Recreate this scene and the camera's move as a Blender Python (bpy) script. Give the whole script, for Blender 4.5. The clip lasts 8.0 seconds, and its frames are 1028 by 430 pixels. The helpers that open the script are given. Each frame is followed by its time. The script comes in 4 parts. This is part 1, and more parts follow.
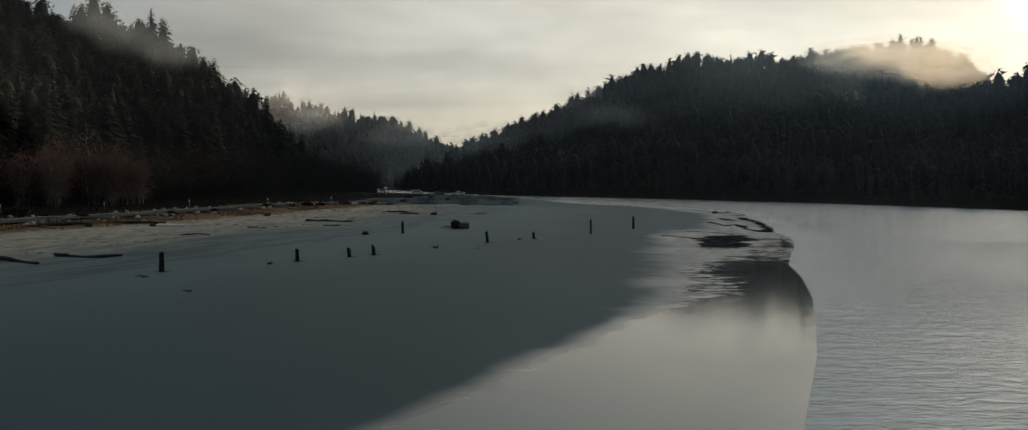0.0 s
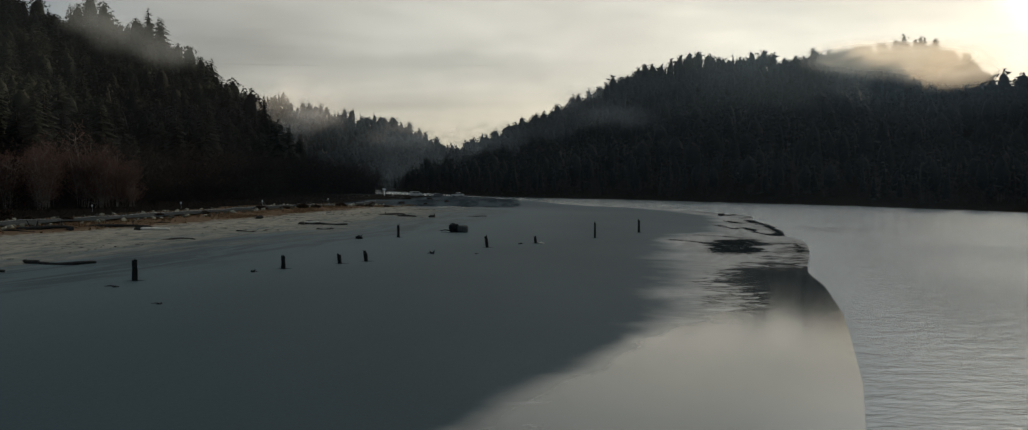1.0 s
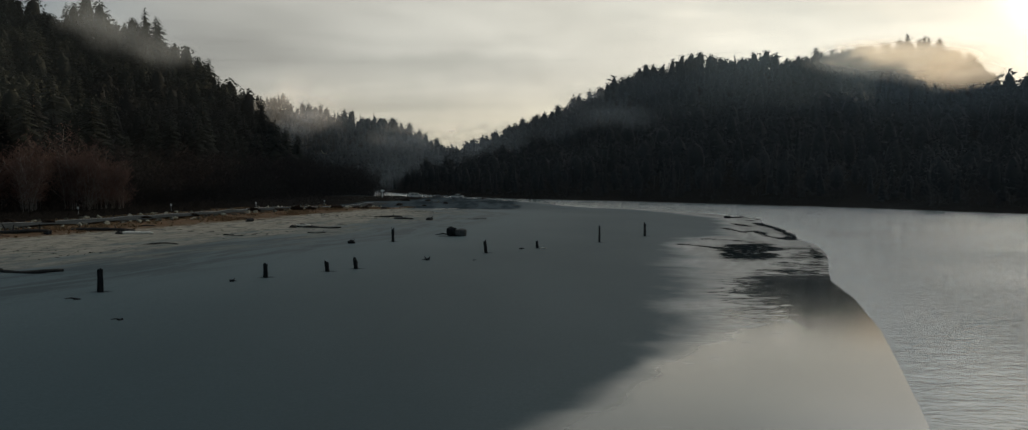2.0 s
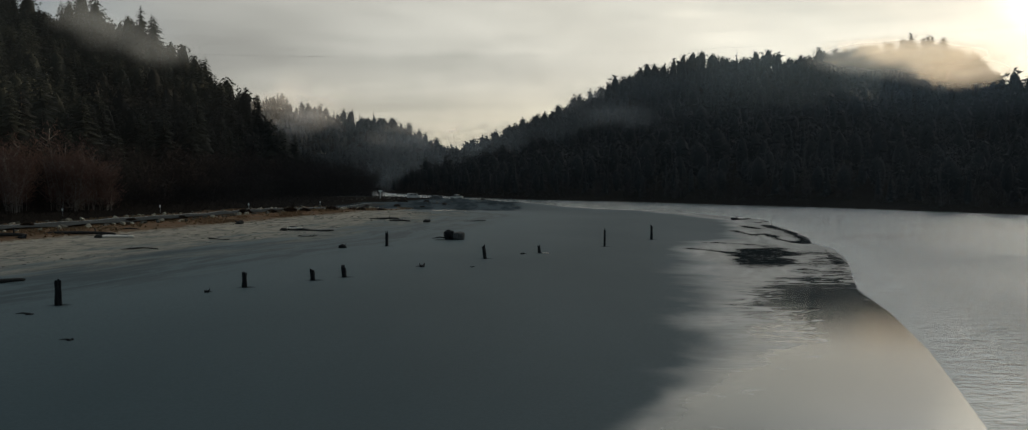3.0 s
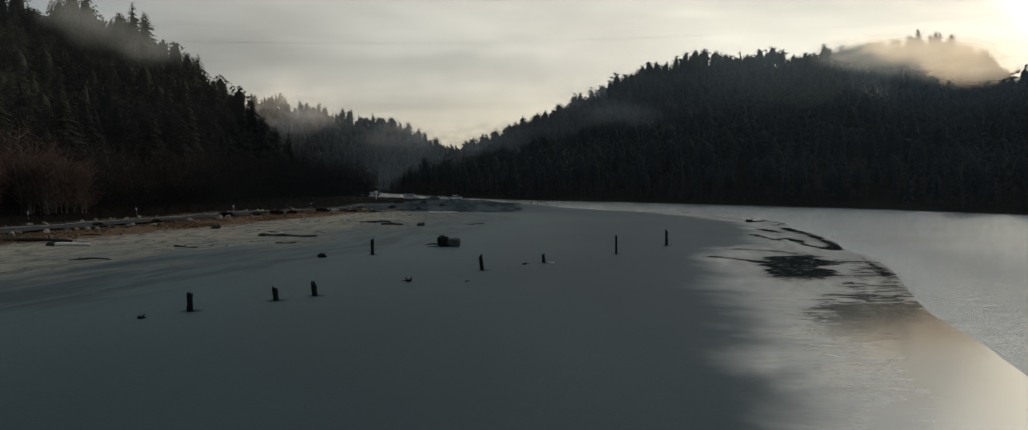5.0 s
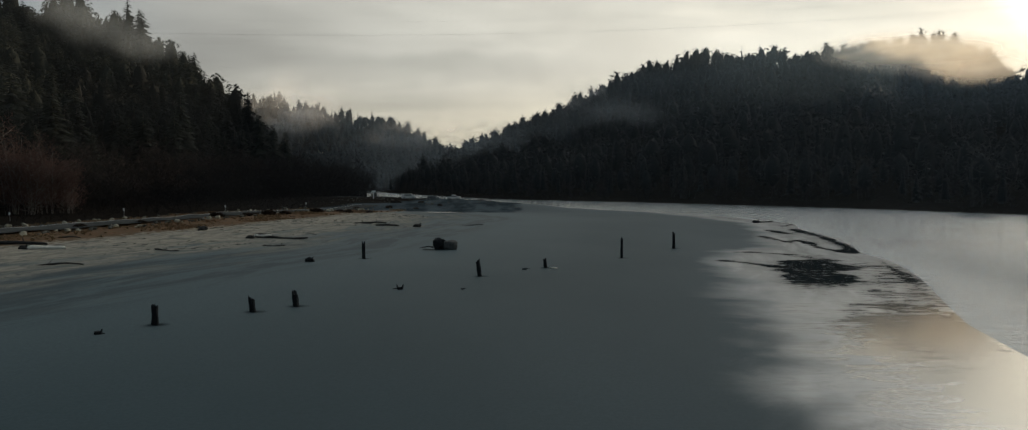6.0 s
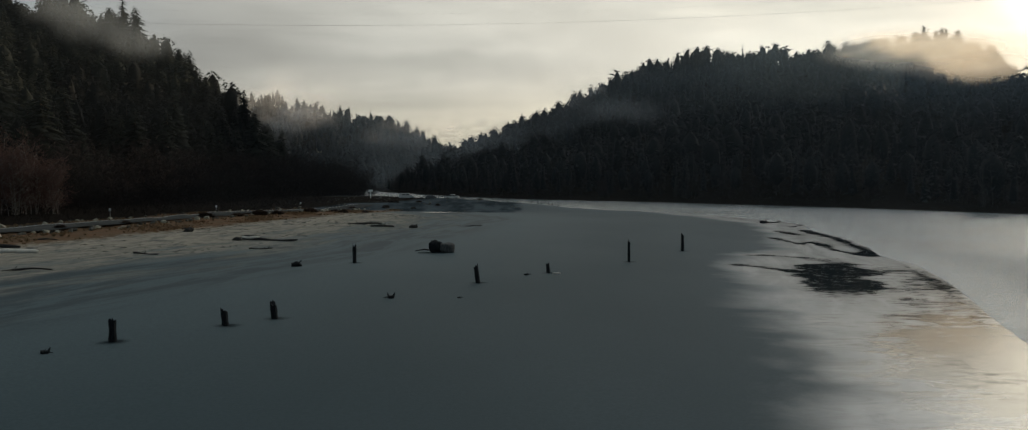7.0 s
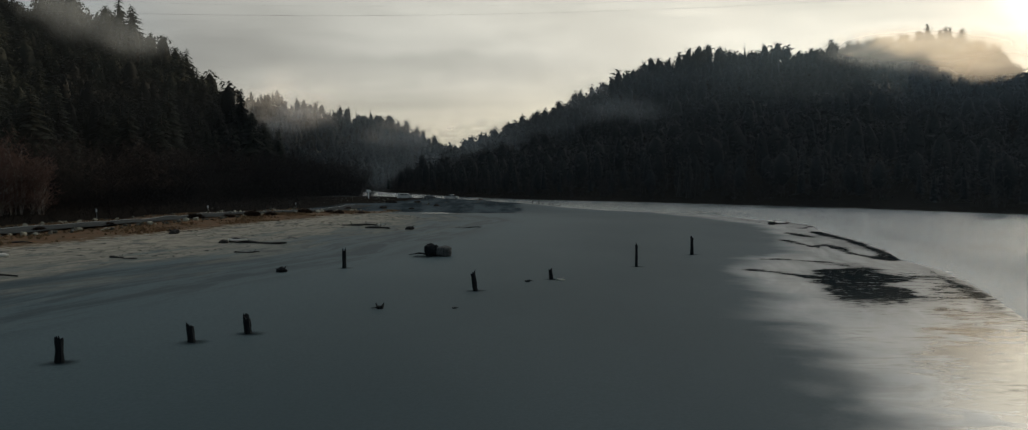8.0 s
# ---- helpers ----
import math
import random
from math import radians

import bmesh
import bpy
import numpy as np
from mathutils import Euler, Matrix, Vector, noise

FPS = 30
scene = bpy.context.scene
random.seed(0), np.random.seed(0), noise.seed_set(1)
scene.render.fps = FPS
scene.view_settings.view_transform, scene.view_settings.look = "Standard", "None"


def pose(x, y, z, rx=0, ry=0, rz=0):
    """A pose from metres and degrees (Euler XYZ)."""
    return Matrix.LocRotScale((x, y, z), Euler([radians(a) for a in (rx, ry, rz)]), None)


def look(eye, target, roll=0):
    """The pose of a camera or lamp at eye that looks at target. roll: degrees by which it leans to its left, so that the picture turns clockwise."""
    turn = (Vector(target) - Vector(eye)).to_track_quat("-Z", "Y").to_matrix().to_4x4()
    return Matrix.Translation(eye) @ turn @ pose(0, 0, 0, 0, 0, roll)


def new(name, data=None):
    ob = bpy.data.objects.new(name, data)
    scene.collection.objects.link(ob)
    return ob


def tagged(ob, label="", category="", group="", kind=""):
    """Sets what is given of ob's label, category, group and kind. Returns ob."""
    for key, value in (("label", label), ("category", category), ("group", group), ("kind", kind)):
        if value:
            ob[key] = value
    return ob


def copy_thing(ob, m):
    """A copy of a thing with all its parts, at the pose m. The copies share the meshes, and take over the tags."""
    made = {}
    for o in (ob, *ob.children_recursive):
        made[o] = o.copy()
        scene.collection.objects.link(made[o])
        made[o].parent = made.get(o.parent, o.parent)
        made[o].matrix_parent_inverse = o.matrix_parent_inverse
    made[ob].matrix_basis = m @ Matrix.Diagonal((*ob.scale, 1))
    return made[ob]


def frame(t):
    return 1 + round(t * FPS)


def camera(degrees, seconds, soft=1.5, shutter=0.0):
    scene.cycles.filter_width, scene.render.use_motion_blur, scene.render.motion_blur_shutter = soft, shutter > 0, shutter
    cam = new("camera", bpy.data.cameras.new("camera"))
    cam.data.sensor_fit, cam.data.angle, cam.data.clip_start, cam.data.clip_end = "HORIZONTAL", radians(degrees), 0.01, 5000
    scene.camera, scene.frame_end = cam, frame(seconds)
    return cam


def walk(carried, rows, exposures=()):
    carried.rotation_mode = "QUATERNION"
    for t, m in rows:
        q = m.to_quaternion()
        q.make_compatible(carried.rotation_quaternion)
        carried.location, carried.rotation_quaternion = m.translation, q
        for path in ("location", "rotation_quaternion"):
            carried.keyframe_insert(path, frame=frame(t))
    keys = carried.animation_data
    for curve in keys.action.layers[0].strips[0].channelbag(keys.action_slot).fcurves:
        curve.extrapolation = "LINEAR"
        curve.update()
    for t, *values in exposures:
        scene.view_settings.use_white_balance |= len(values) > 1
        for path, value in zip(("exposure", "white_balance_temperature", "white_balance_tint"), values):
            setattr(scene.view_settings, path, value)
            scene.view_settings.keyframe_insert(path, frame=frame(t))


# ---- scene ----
cam = camera(64.7, 8.0, soft=1.2)
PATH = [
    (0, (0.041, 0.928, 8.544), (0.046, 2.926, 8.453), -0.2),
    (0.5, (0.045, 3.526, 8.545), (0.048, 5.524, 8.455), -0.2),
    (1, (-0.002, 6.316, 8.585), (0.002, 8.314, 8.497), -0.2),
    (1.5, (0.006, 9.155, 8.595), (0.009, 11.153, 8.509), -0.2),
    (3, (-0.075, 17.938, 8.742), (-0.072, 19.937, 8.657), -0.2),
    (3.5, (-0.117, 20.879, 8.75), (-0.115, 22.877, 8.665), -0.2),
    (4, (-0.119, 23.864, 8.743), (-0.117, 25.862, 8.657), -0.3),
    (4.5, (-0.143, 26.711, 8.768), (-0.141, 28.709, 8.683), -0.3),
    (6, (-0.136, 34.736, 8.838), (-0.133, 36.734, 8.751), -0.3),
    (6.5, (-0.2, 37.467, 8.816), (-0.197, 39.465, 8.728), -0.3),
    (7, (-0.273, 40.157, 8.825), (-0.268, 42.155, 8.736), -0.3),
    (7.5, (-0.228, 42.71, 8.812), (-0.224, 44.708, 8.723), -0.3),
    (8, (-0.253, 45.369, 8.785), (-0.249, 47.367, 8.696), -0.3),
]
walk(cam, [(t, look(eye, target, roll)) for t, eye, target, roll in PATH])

# ---------------------------------------------------------------- light
SUN_AZ, SUN_EL = radians(56), radians(7.6)
SUN_DIR = Vector((math.sin(SUN_AZ) * math.cos(SUN_EL), math.cos(SUN_AZ) * math.cos(SUN_EL), math.sin(SUN_EL)))


class Nodes:
    """A short way to write node trees."""

    def __init__(self, tree):
        self.tree = tree
        tree.nodes.clear()

    def add(self, kind, ins=None, **props):
        n = self.tree.nodes.new(kind)
        if "operation" in props:
            n.operation = props["operation"]
        if "clamp" in props:
            n.use_clamp = props["clamp"]
        if "blend" in props:
            n.data_type, n.blend_type = "RGBA", props["blend"]
        if "attribute" in props:
            n.attribute_name = props["attribute"]
        for k, v in (ins or {}).items():
            sock = n.inputs[k]
            if isinstance(v, bpy.types.NodeSocket):
                self.tree.links.new(v, sock)
            else:
                sock.default_value = v
        return n

    def ramp(self, fac, stops, interp="LINEAR"):
        n = self.add("ShaderNodeValToRGB", {0: fac})
        n.color_ramp.interpolation = interp
        el = n.color_ramp.elements
        while len(el) < len(stops):
            el.new(0.5)
        for e, (p, c) in zip(el, stops):
            e.position = p
            e.color = (*c, 1) if isinstance(c, (tuple, list)) else (c, c, c, 1)
        return n.outputs[0]

    def noise(self, vec, scale, detail=4.0, rough=0.55, distort=0.0):
        return self.add("ShaderNodeTexNoise", {"Vector": vec, "Scale": scale, "Detail": detail, "Roughness": rough, "Distortion": distort}).outputs[0]

    def mapping(self, vec, scale=(1, 1, 1), rot=(0, 0, 0)):
        return self.add("ShaderNodeMapping", {0: vec, "Scale": scale, "Rotation": rot}).outputs[0]

    def math(self, op, a, b=0.0, clamp=False):
        return self.add("ShaderNodeMath", {0: a, 1: b}, operation=op, clamp=clamp).outputs[0]

    def mix(self, fac, a, b, blend="MIX"):
        n = self.add("ShaderNodeMix", {0: fac, 6: a, 7: b}, blend=blend)
        return n.outputs[2]

    def range(self, v, a, b, c=0.0, d=1.0, smooth=True):
        n = self.add("ShaderNodeMapRange", {0: v, 1: a, 2: b, 3: c, 4: d})
        n.interpolation_type = "SMOOTHSTEP" if smooth else "LINEAR"
        return n.outputs[0]


def rgba(r, g, b):
    return (r, g, b, 1.0)


world = bpy.data.worlds.new("world")
scene.world = world
world.use_nodes = True
W = Nodes(world.node_tree)
direction = W.add("ShaderNodeTexCoord").outputs["Generated"]
sky = W.add("ShaderNodeTexSky")
sky.sky_type, sky.sun_disc, sky.sun_elevation, sky.sun_rotation, sky.dust_density = "NISHITA", False, SUN_EL, SUN_AZ, 3.0
sky_low = W.mix(1.0, sky.outputs[0], rgba(0.06, 0.06, 0.06), "MULTIPLY")
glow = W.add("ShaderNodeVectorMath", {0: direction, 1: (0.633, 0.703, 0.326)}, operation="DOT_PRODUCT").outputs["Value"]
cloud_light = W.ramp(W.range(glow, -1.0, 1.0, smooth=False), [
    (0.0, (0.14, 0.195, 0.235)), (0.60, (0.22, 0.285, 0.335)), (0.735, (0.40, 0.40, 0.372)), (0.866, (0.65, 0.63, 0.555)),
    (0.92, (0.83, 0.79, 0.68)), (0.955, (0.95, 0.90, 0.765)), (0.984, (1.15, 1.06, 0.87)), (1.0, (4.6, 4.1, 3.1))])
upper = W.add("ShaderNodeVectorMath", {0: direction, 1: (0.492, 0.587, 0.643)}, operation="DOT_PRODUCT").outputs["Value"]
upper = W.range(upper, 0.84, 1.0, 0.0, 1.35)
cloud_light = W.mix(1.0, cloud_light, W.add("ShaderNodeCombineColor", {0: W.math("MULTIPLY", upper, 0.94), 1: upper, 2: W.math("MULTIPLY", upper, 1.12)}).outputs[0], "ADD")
height = W.add("ShaderNodeSeparateXYZ", {0: direction}).outputs[2]
cloud_light = W.mix(W.range(height, 0.02, 0.15, 0.85, 0.0), cloud_light, W.mix(1.0, cloud_light, rgba(1.16, 1.06, 0.88), "MULTIPLY"))
streaks = W.noise(W.mapping(direction, (1.0, 0.6, 6.0), (0.0, -0.16, 0.0)), 1.7, 7.0, 0.58, 0.7)
billows = W.noise(W.mapping(direction, (1.6, 1.0, 5.0), (0.0, 0.22, 0.0)), 1.1, 5.0, 0.5, 0.4)
cloud_shape = W.math("MULTIPLY", W.range(streaks, 0.34, 0.66, 0.82, 1.08), W.range(billows, 0.36, 0.64, 0.88, 1.10))
band = W.add("ShaderNodeVectorMath", {0: direction, 1: (-0.0782, 0.1385, -0.9873)}, operation="DOT_PRODUCT").outputs["Value"]
band = W.math("ADD", band, W.range(W.noise(direction, 5.0, 4.0, 0.5), 0.3, 0.7, -0.012, 0.012))
band = W.math("MULTIPLY", W.range(band, -0.014, 0.004), W.range(band, 0.008, 0.040, 1.0, 0.0))
band = W.math("MULTIPLY", band, W.range(W.add("ShaderNodeVectorMath", {0: direction, 1: (-0.111, 0.983, 0.1467)}, operation="DOT_PRODUCT").outputs["Value"], 0.95, 0.985))
cloud_shape = W.math("MULTIPLY", cloud_shape, W.range(band, 0, 1, 1.0, 0.85, False))
dimmed_band = W.math("MULTIPLY", W.range(height, 0.215, 0.31), W.range(height, 0.40, 0.58, 1.0, 0.0))
cloud_light = W.mix(dimmed_band, cloud_light, W.mix(1.0, cloud_light, rgba(0.74, 0.79, 0.84), "MULTIPLY"))
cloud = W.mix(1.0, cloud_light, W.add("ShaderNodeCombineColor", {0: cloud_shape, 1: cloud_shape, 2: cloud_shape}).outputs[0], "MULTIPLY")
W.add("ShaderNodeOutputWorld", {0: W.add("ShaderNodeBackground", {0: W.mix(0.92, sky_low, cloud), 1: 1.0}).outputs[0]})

sun = new("sun", bpy.data.lights.new("sun", "SUN"))
sun.data.energy, sun.data.angle, sun.data.color = 4.0, radians(0.6), (1.0, 0.79, 0.54)
sun.matrix_world = look(tuple(SUN_DIR * 100), (0, 0, 0))

# ---------------------------------------------------------------- materials


def material(name, build):
    m = bpy.data.materials.new(name)
    m.use_nodes = True
    n = Nodes(m.node_tree)
    n.add("ShaderNodeOutputMaterial", {0: build(n)})
    return m


def surface(n, color, rough, bump=None, strength=0.3, distance=0.05, **ins):
    socks = {"Base Color": color, "Roughness": rough}
    if bump is not None:
        socks["Normal"] = n.add("ShaderNodeBump", {"Strength": strength, "Distance": distance, "Height": bump}).outputs[0]
    if "Coat_Weight" in ins:
        socks["Coat Normal"] = socks["Normal"]
    socks.update({k.replace("_", " "): v for k, v in ins.items()})
    return n.add("ShaderNodeBsdfPrincipled", socks).outputs[0]


def where(n):
    return n.add("ShaderNodeNewGeometry").outputs["Position"]


def attribute(n, name):
    return n.add("ShaderNodeAttribute", attribute=name).outputs["Fac"]


def ground_material(n):
    p = where(n)
    wet, dry, grass, soil, gravel, reflect_dark = (attribute(n, k) for k in ("wet", "dry", "grass", "soil", "gravel", "reflect_dark"))
    drying, still, shore = (attribute(n, k) for k in ("drying", "still", "shore"))
    sep = n.add("ShaderNodeSeparateXYZ", {0: p})
    # across and along the tide lines
    tidal = n.add("ShaderNodeCombineXYZ", {0: shore, 1: n.math("ADD", sep.outputs[1], n.math("MULTIPLY", sep.outputs[0], 0.5))}).outputs[0]
    fine = n.noise(p, 6.0, 6.0, 0.6)
    broad = n.noise(n.mapping(p, (0.05, 0.02, 0.05)), 1.0, 5.0, 0.55)
    streak = n.noise(n.mapping(tidal, (0.30, 0.045, 1.0)), 1.0, 7.0, 0.62, 0.5)
    damp = n.mix(n.range(broad, 0.35, 0.65), rgba(0.0375, 0.0575, 0.0655), rgba(0.0465, 0.0690, 0.0780))
    damp = n.mix(n.math("MULTIPLY", drying, 0.75), damp, rgba(0.088, 0.117, 0.125))
    damp = n.mix(n.range(fine, 0.3, 0.7, 0.0, 0.4), damp, rgba(0.024, 0.0415, 0.0465))
    crust = n.noise(n.mapping(tidal, (0.36, 0.13, 1.0)), 1.0, 10.0, 0.80, 1.6)
    sand = n.mix(n.range(streak, 0.3, 0.7), rgba(0.335, 0.295, 0.225), rgba(0.225, 0.213, 0.178))
    grit = n.noise(n.mapping(tidal, (2.2, 0.5, 1.0)), 1.0, 9.0, 0.78, 0.4)
    sand = n.mix(n.range(grit, 0.46, 0.62, 0.0, 0.6), sand, rgba(0.118, 0.108, 0.090))
    sand = n.mix(n.range(crust, 0.46, 0.60, 0.0, 0.9), sand, rgba(0.090, 0.092, 0.084))
    tide = n.noise(n.mapping(tidal, (0.42, 0.05, 1.0)), 1.0, 10.0, 0.70, 0.8)
    line = n.math("MULTIPLY", n.range(tide, 0.43, 0.56), n.math("MULTIPLY", n.range(dry, 0.0, 0.10), n.range(dry, 0.45, 0.8, 1.0, 0.3)))
    damp = n.mix(n.math("MULTIPLY", line, 0.55), damp, rgba(0.022, 0.028, 0.030))
    dry_edge = n.math("ADD", dry, n.range(streak, 0.30, 0.70, -0.30, 0.30))
    col = n.mix(n.range(dry_edge, 0.25, 1.0), damp, sand)
    tuft = n.noise(p, 0.9, 5.0, 0.65)
    straw = n.mix(n.range(tuft, 0.35, 0.65), rgba(0.125, 0.068, 0.038), rgba(0.085, 0.062, 0.037))
    col = n.mix(n.range(n.math("ADD", grass, n.range(tuft, 0.3, 0.7, -0.35, 0.35)), 0.4, 0.7), col, straw)
    stones = n.add("ShaderNodeTexVoronoi", {"Vector": p, "Scale": 3.0}).outputs["Distance"]
    patchy = n.noise(n.mapping(p, (0.16, 0.05, 0.2)), 1.0, 7.0, 0.66)
    pebble = n.mix(n.range(patchy, 0.38, 0.62), rgba(0.022, 0.029, 0.033), rgba(0.062, 0.076, 0.083))
    stony = n.range(n.math("ADD", gravel, n.range(broad, 0.3, 0.7, -0.3, 0.3)), 0.4, 0.65)
    col = n.mix(stony, col, pebble)
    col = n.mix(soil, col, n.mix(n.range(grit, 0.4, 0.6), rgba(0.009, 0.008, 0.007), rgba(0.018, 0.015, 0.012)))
    # the film of water left by the tide: ribbed higher up, still as a mirror lower down
    finger = n.noise(n.mapping(p, (0.11, 0.13, 0.3), (0, 0, 0.2)), 1.0, 7.0, 0.55, 0.6)
    wet_edge = n.math("ADD", wet, n.range(finger, 0.3, 0.7, -0.15, 0.15))
    film = n.range(wet_edge, 0.12, 0.88)
    col = n.mix(film, col, rgba(0.034, 0.054, 0.062))
    ripple = n.noise(n.mapping(p, (0.55, 1.3, 1.0), (0, 0, -0.15)), 1.0, 8.0, 0.75, 0.7)
    speck = n.noise(n.mapping(p, (1.1, 1.9, 1.0)), 1.0, 6.0, 0.72)
    frayed = n.math("ADD", n.range(ripple, 0.30, 0.70, -0.18, 0.18), n.range(speck, 0.30, 0.70, -0.20, 0.20))
    reflect_darkened = n.range(n.math("ADD", reflect_dark, frayed), 0.22, 0.92)
    col = n.mix(reflect_darkened, col, rgba(0.009, 0.012, 0.0135))
    ribs = n.noise(n.mapping(p, (0.32, 0.75, 1.0), (0, 0, -0.2)), 1.0, 6.0, 0.66, 1.1)
    calm = n.math("MULTIPLY", film, n.range(n.math("ADD", still, n.range(ribs, 0.30, 0.70, -0.55, 0.55)), 0.0, 1.2))
    calm = n.math("MAXIMUM", calm, reflect_darkened)
    col = n.mix(calm, col, n.mix(0.8, col, rgba(0.009, 0.014, 0.016)))
    rough = n.mix(film, rgba(0.60, 0.60, 0.60), n.mix(n.range(finger, 0.35, 0.65), rgba(0.38, 0.38, 0.38), rgba(0.33, 0.33, 0.33)))
    rough = n.mix(n.range(dry_edge, 0.35, 0.75), rough, rgba(0.95, 0.95, 0.95))
    spec = n.math("MULTIPLY_ADD", film, 0.95)
    spec.node.inputs[2].default_value = 0.045
    spec = n.math("MULTIPLY", spec, n.range(n.math("MAXIMUM", soil, stony), 0, 1, 1, 0))
    spec = n.math("MULTIPLY", spec, n.range(calm, 0, 1, 1, 0))
    fine = n.math("ADD", fine, n.math("MULTIPLY", n.math("MULTIPLY", grit, dry), 5.0))
    height = n.math("ADD", n.math("MULTIPLY", fine, n.range(film, 0, 1, 0.4, 0.03)), n.math("MULTIPLY", n.range(stones, 0.0, 0.5), n.math("MULTIPLY", gravel, 1.5)))
    height = n.math("ADD", height, n.math("MULTIPLY", n.math("MULTIPLY", n.math("SUBTRACT", ripple, 0.5), film), n.range(calm, 0, 1, 1.1, 0.05)))
    height = n.math("ADD", height, n.math("MULTIPLY", n.math("MULTIPLY", n.math("SUBTRACT", ribs, 0.5), calm), 0.30))
    coat = n.math("MULTIPLY", film, n.math("MULTIPLY", n.math("MAXIMUM", n.range(streak, 0.36, 0.62, 0.36, 0.74), calm), n.range(reflect_darkened, 0, 1, 1, 0.45)))
    return surface(n, col, rough, height, 0.35, 0.05, Specular_IOR_Level=spec, Coat_Weight=coat, Coat_Roughness=n.range(calm, 0, 1, 0.14, 0.085), Coat_IOR=1.72)


def water_material(n):
    p = where(n)
    shallow = attribute(n, "shallow")
    long = n.noise(n.mapping(p, (0.35, 0.9, 1.0), (0, 0, 0.5)), 1.0, 5.0, 0.6, 0.3)
    small = n.noise(n.mapping(p, (0.95, 1.9, 1.0), (0, 0, 0.38)), 1.0, 5.0, 0.64, 0.6)
    gusts = n.range(n.noise(n.mapping(p, (0.02, 0.03, 1.0), (0, 0, 0.4)), 1.0, 4.0), 0.35, 0.65, 0.4, 1.0)
    tiny = n.noise(n.mapping(p, (2.0, 4.6, 1.0), (0, 0, 0.3)), 1.0, 3.0, 0.6)
    h = n.math("MULTIPLY", n.math("SUBTRACT", n.math("ADD", n.math("ADD", long, n.math("MULTIPLY", small, 0.8)), n.math("MULTIPLY", tiny, 0.28)), 1.04), gusts)
    h = n.math("MULTIPLY", h, n.range(shallow, 0.0, 1.0, 1.15, 0.6, False))
    return surface(n, rgba(0.110, 0.143, 0.153), n.range(shallow, 0.0, 1.0, 0.18, 0.24), h, 1.0, 0.27, IOR=1.33, Specular_IOR_Level=1.0)


def foliage(dark, light, tone, scale=0.045, through_leaf=0.4):
    def build(n):
        each = n.add("ShaderNodeNewGeometry").outputs["Random Per Island"]
        broad_tone = n.noise(where(n), scale, 3.0, 0.6)
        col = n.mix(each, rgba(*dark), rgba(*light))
        col = n.mix(n.range(broad_tone, 0.35, 0.7, 0.0, 0.6), col, rgba(*tone))
        leaf = surface(n, col, 0.8, Specular_IOR_Level=0.1)
        lit = n.add("ShaderNodeBsdfTranslucent", {0: col}).outputs[0]
        return n.add("ShaderNodeMixShader", {0: through_leaf, 1: leaf, 2: lit}).outputs[0]
    return build


def bark(dark, light, scale=3.0):
    def build(n):
        p = n.add("ShaderNodeTexCoord").outputs["Object"]
        grain = n.noise(n.mapping(p, (6.0, 6.0, 0.7)), scale, 6.0, 0.65)
        return surface(n, n.mix(n.range(grain, 0.3, 0.7), rgba(*dark), rgba(*light)), 0.9, grain, 0.6, 0.03, Specular_IOR_Level=0.12)
    return build


M_ground = material("sand_and_soil", ground_material)
M_water = material("river_water", water_material)
M_shaded_needles = material("shaded_conifer_needles", foliage((0.0070, 0.0078, 0.0080), (0.0105, 0.0118, 0.0114), (0.014, 0.015, 0.013), 0.02))
M_lit_needles = material("lit_conifer_needles", foliage((0.0075, 0.0095, 0.0088), (0.0170, 0.0205, 0.0165), (0.032, 0.035, 0.025), 0.02))
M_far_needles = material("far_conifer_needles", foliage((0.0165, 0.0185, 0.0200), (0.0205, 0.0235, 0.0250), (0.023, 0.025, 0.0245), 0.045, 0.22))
M_bark = material("conifer_bark", bark((0.05, 0.04, 0.03), (0.12, 0.095, 0.075)))
M_alder_bark = material("pale_alder_bark", bark((0.15, 0.136, 0.12), (0.33, 0.30, 0.265), 2.0))
M_twigs = material("red_brown_twigs", foliage((0.130, 0.080, 0.066), (0.205, 0.126, 0.102), (0.130, 0.088, 0.076)))
M_piling = material("wet_black_timber", bark((0.006, 0.0075, 0.0085), (0.018, 0.020, 0.0215), 2.0))
M_drift = material("grey_driftwood", bark((0.015, 0.0145, 0.0140), (0.050, 0.047, 0.043), 2.0))
M_grey_wood = material("weathered_grey_wood", bark((0.045, 0.046, 0.046), (0.115, 0.115, 0.108), 2.0))
M_bleached = material("bleached_driftwood", bark((0.50, 0.46, 0.40), (0.74, 0.69, 0.61), 2.0))

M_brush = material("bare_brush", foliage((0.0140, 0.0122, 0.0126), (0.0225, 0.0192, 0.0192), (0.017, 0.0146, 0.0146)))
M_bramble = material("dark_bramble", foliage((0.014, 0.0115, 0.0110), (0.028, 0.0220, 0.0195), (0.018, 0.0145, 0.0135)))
M_shore_brush = material("pale_shore_brush", foliage((0.026, 0.024, 0.024), (0.050, 0.045, 0.042), (0.030, 0.028, 0.027)))
M_pale_stem = material("dim_pale_stems", bark((0.045, 0.043, 0.040), (0.085, 0.080, 0.074), 2.0))
M_shrub = material("dark_shrub", foliage((0.020, 0.013, 0.010), (0.055, 0.032, 0.022), (0.030, 0.024, 0.016)))
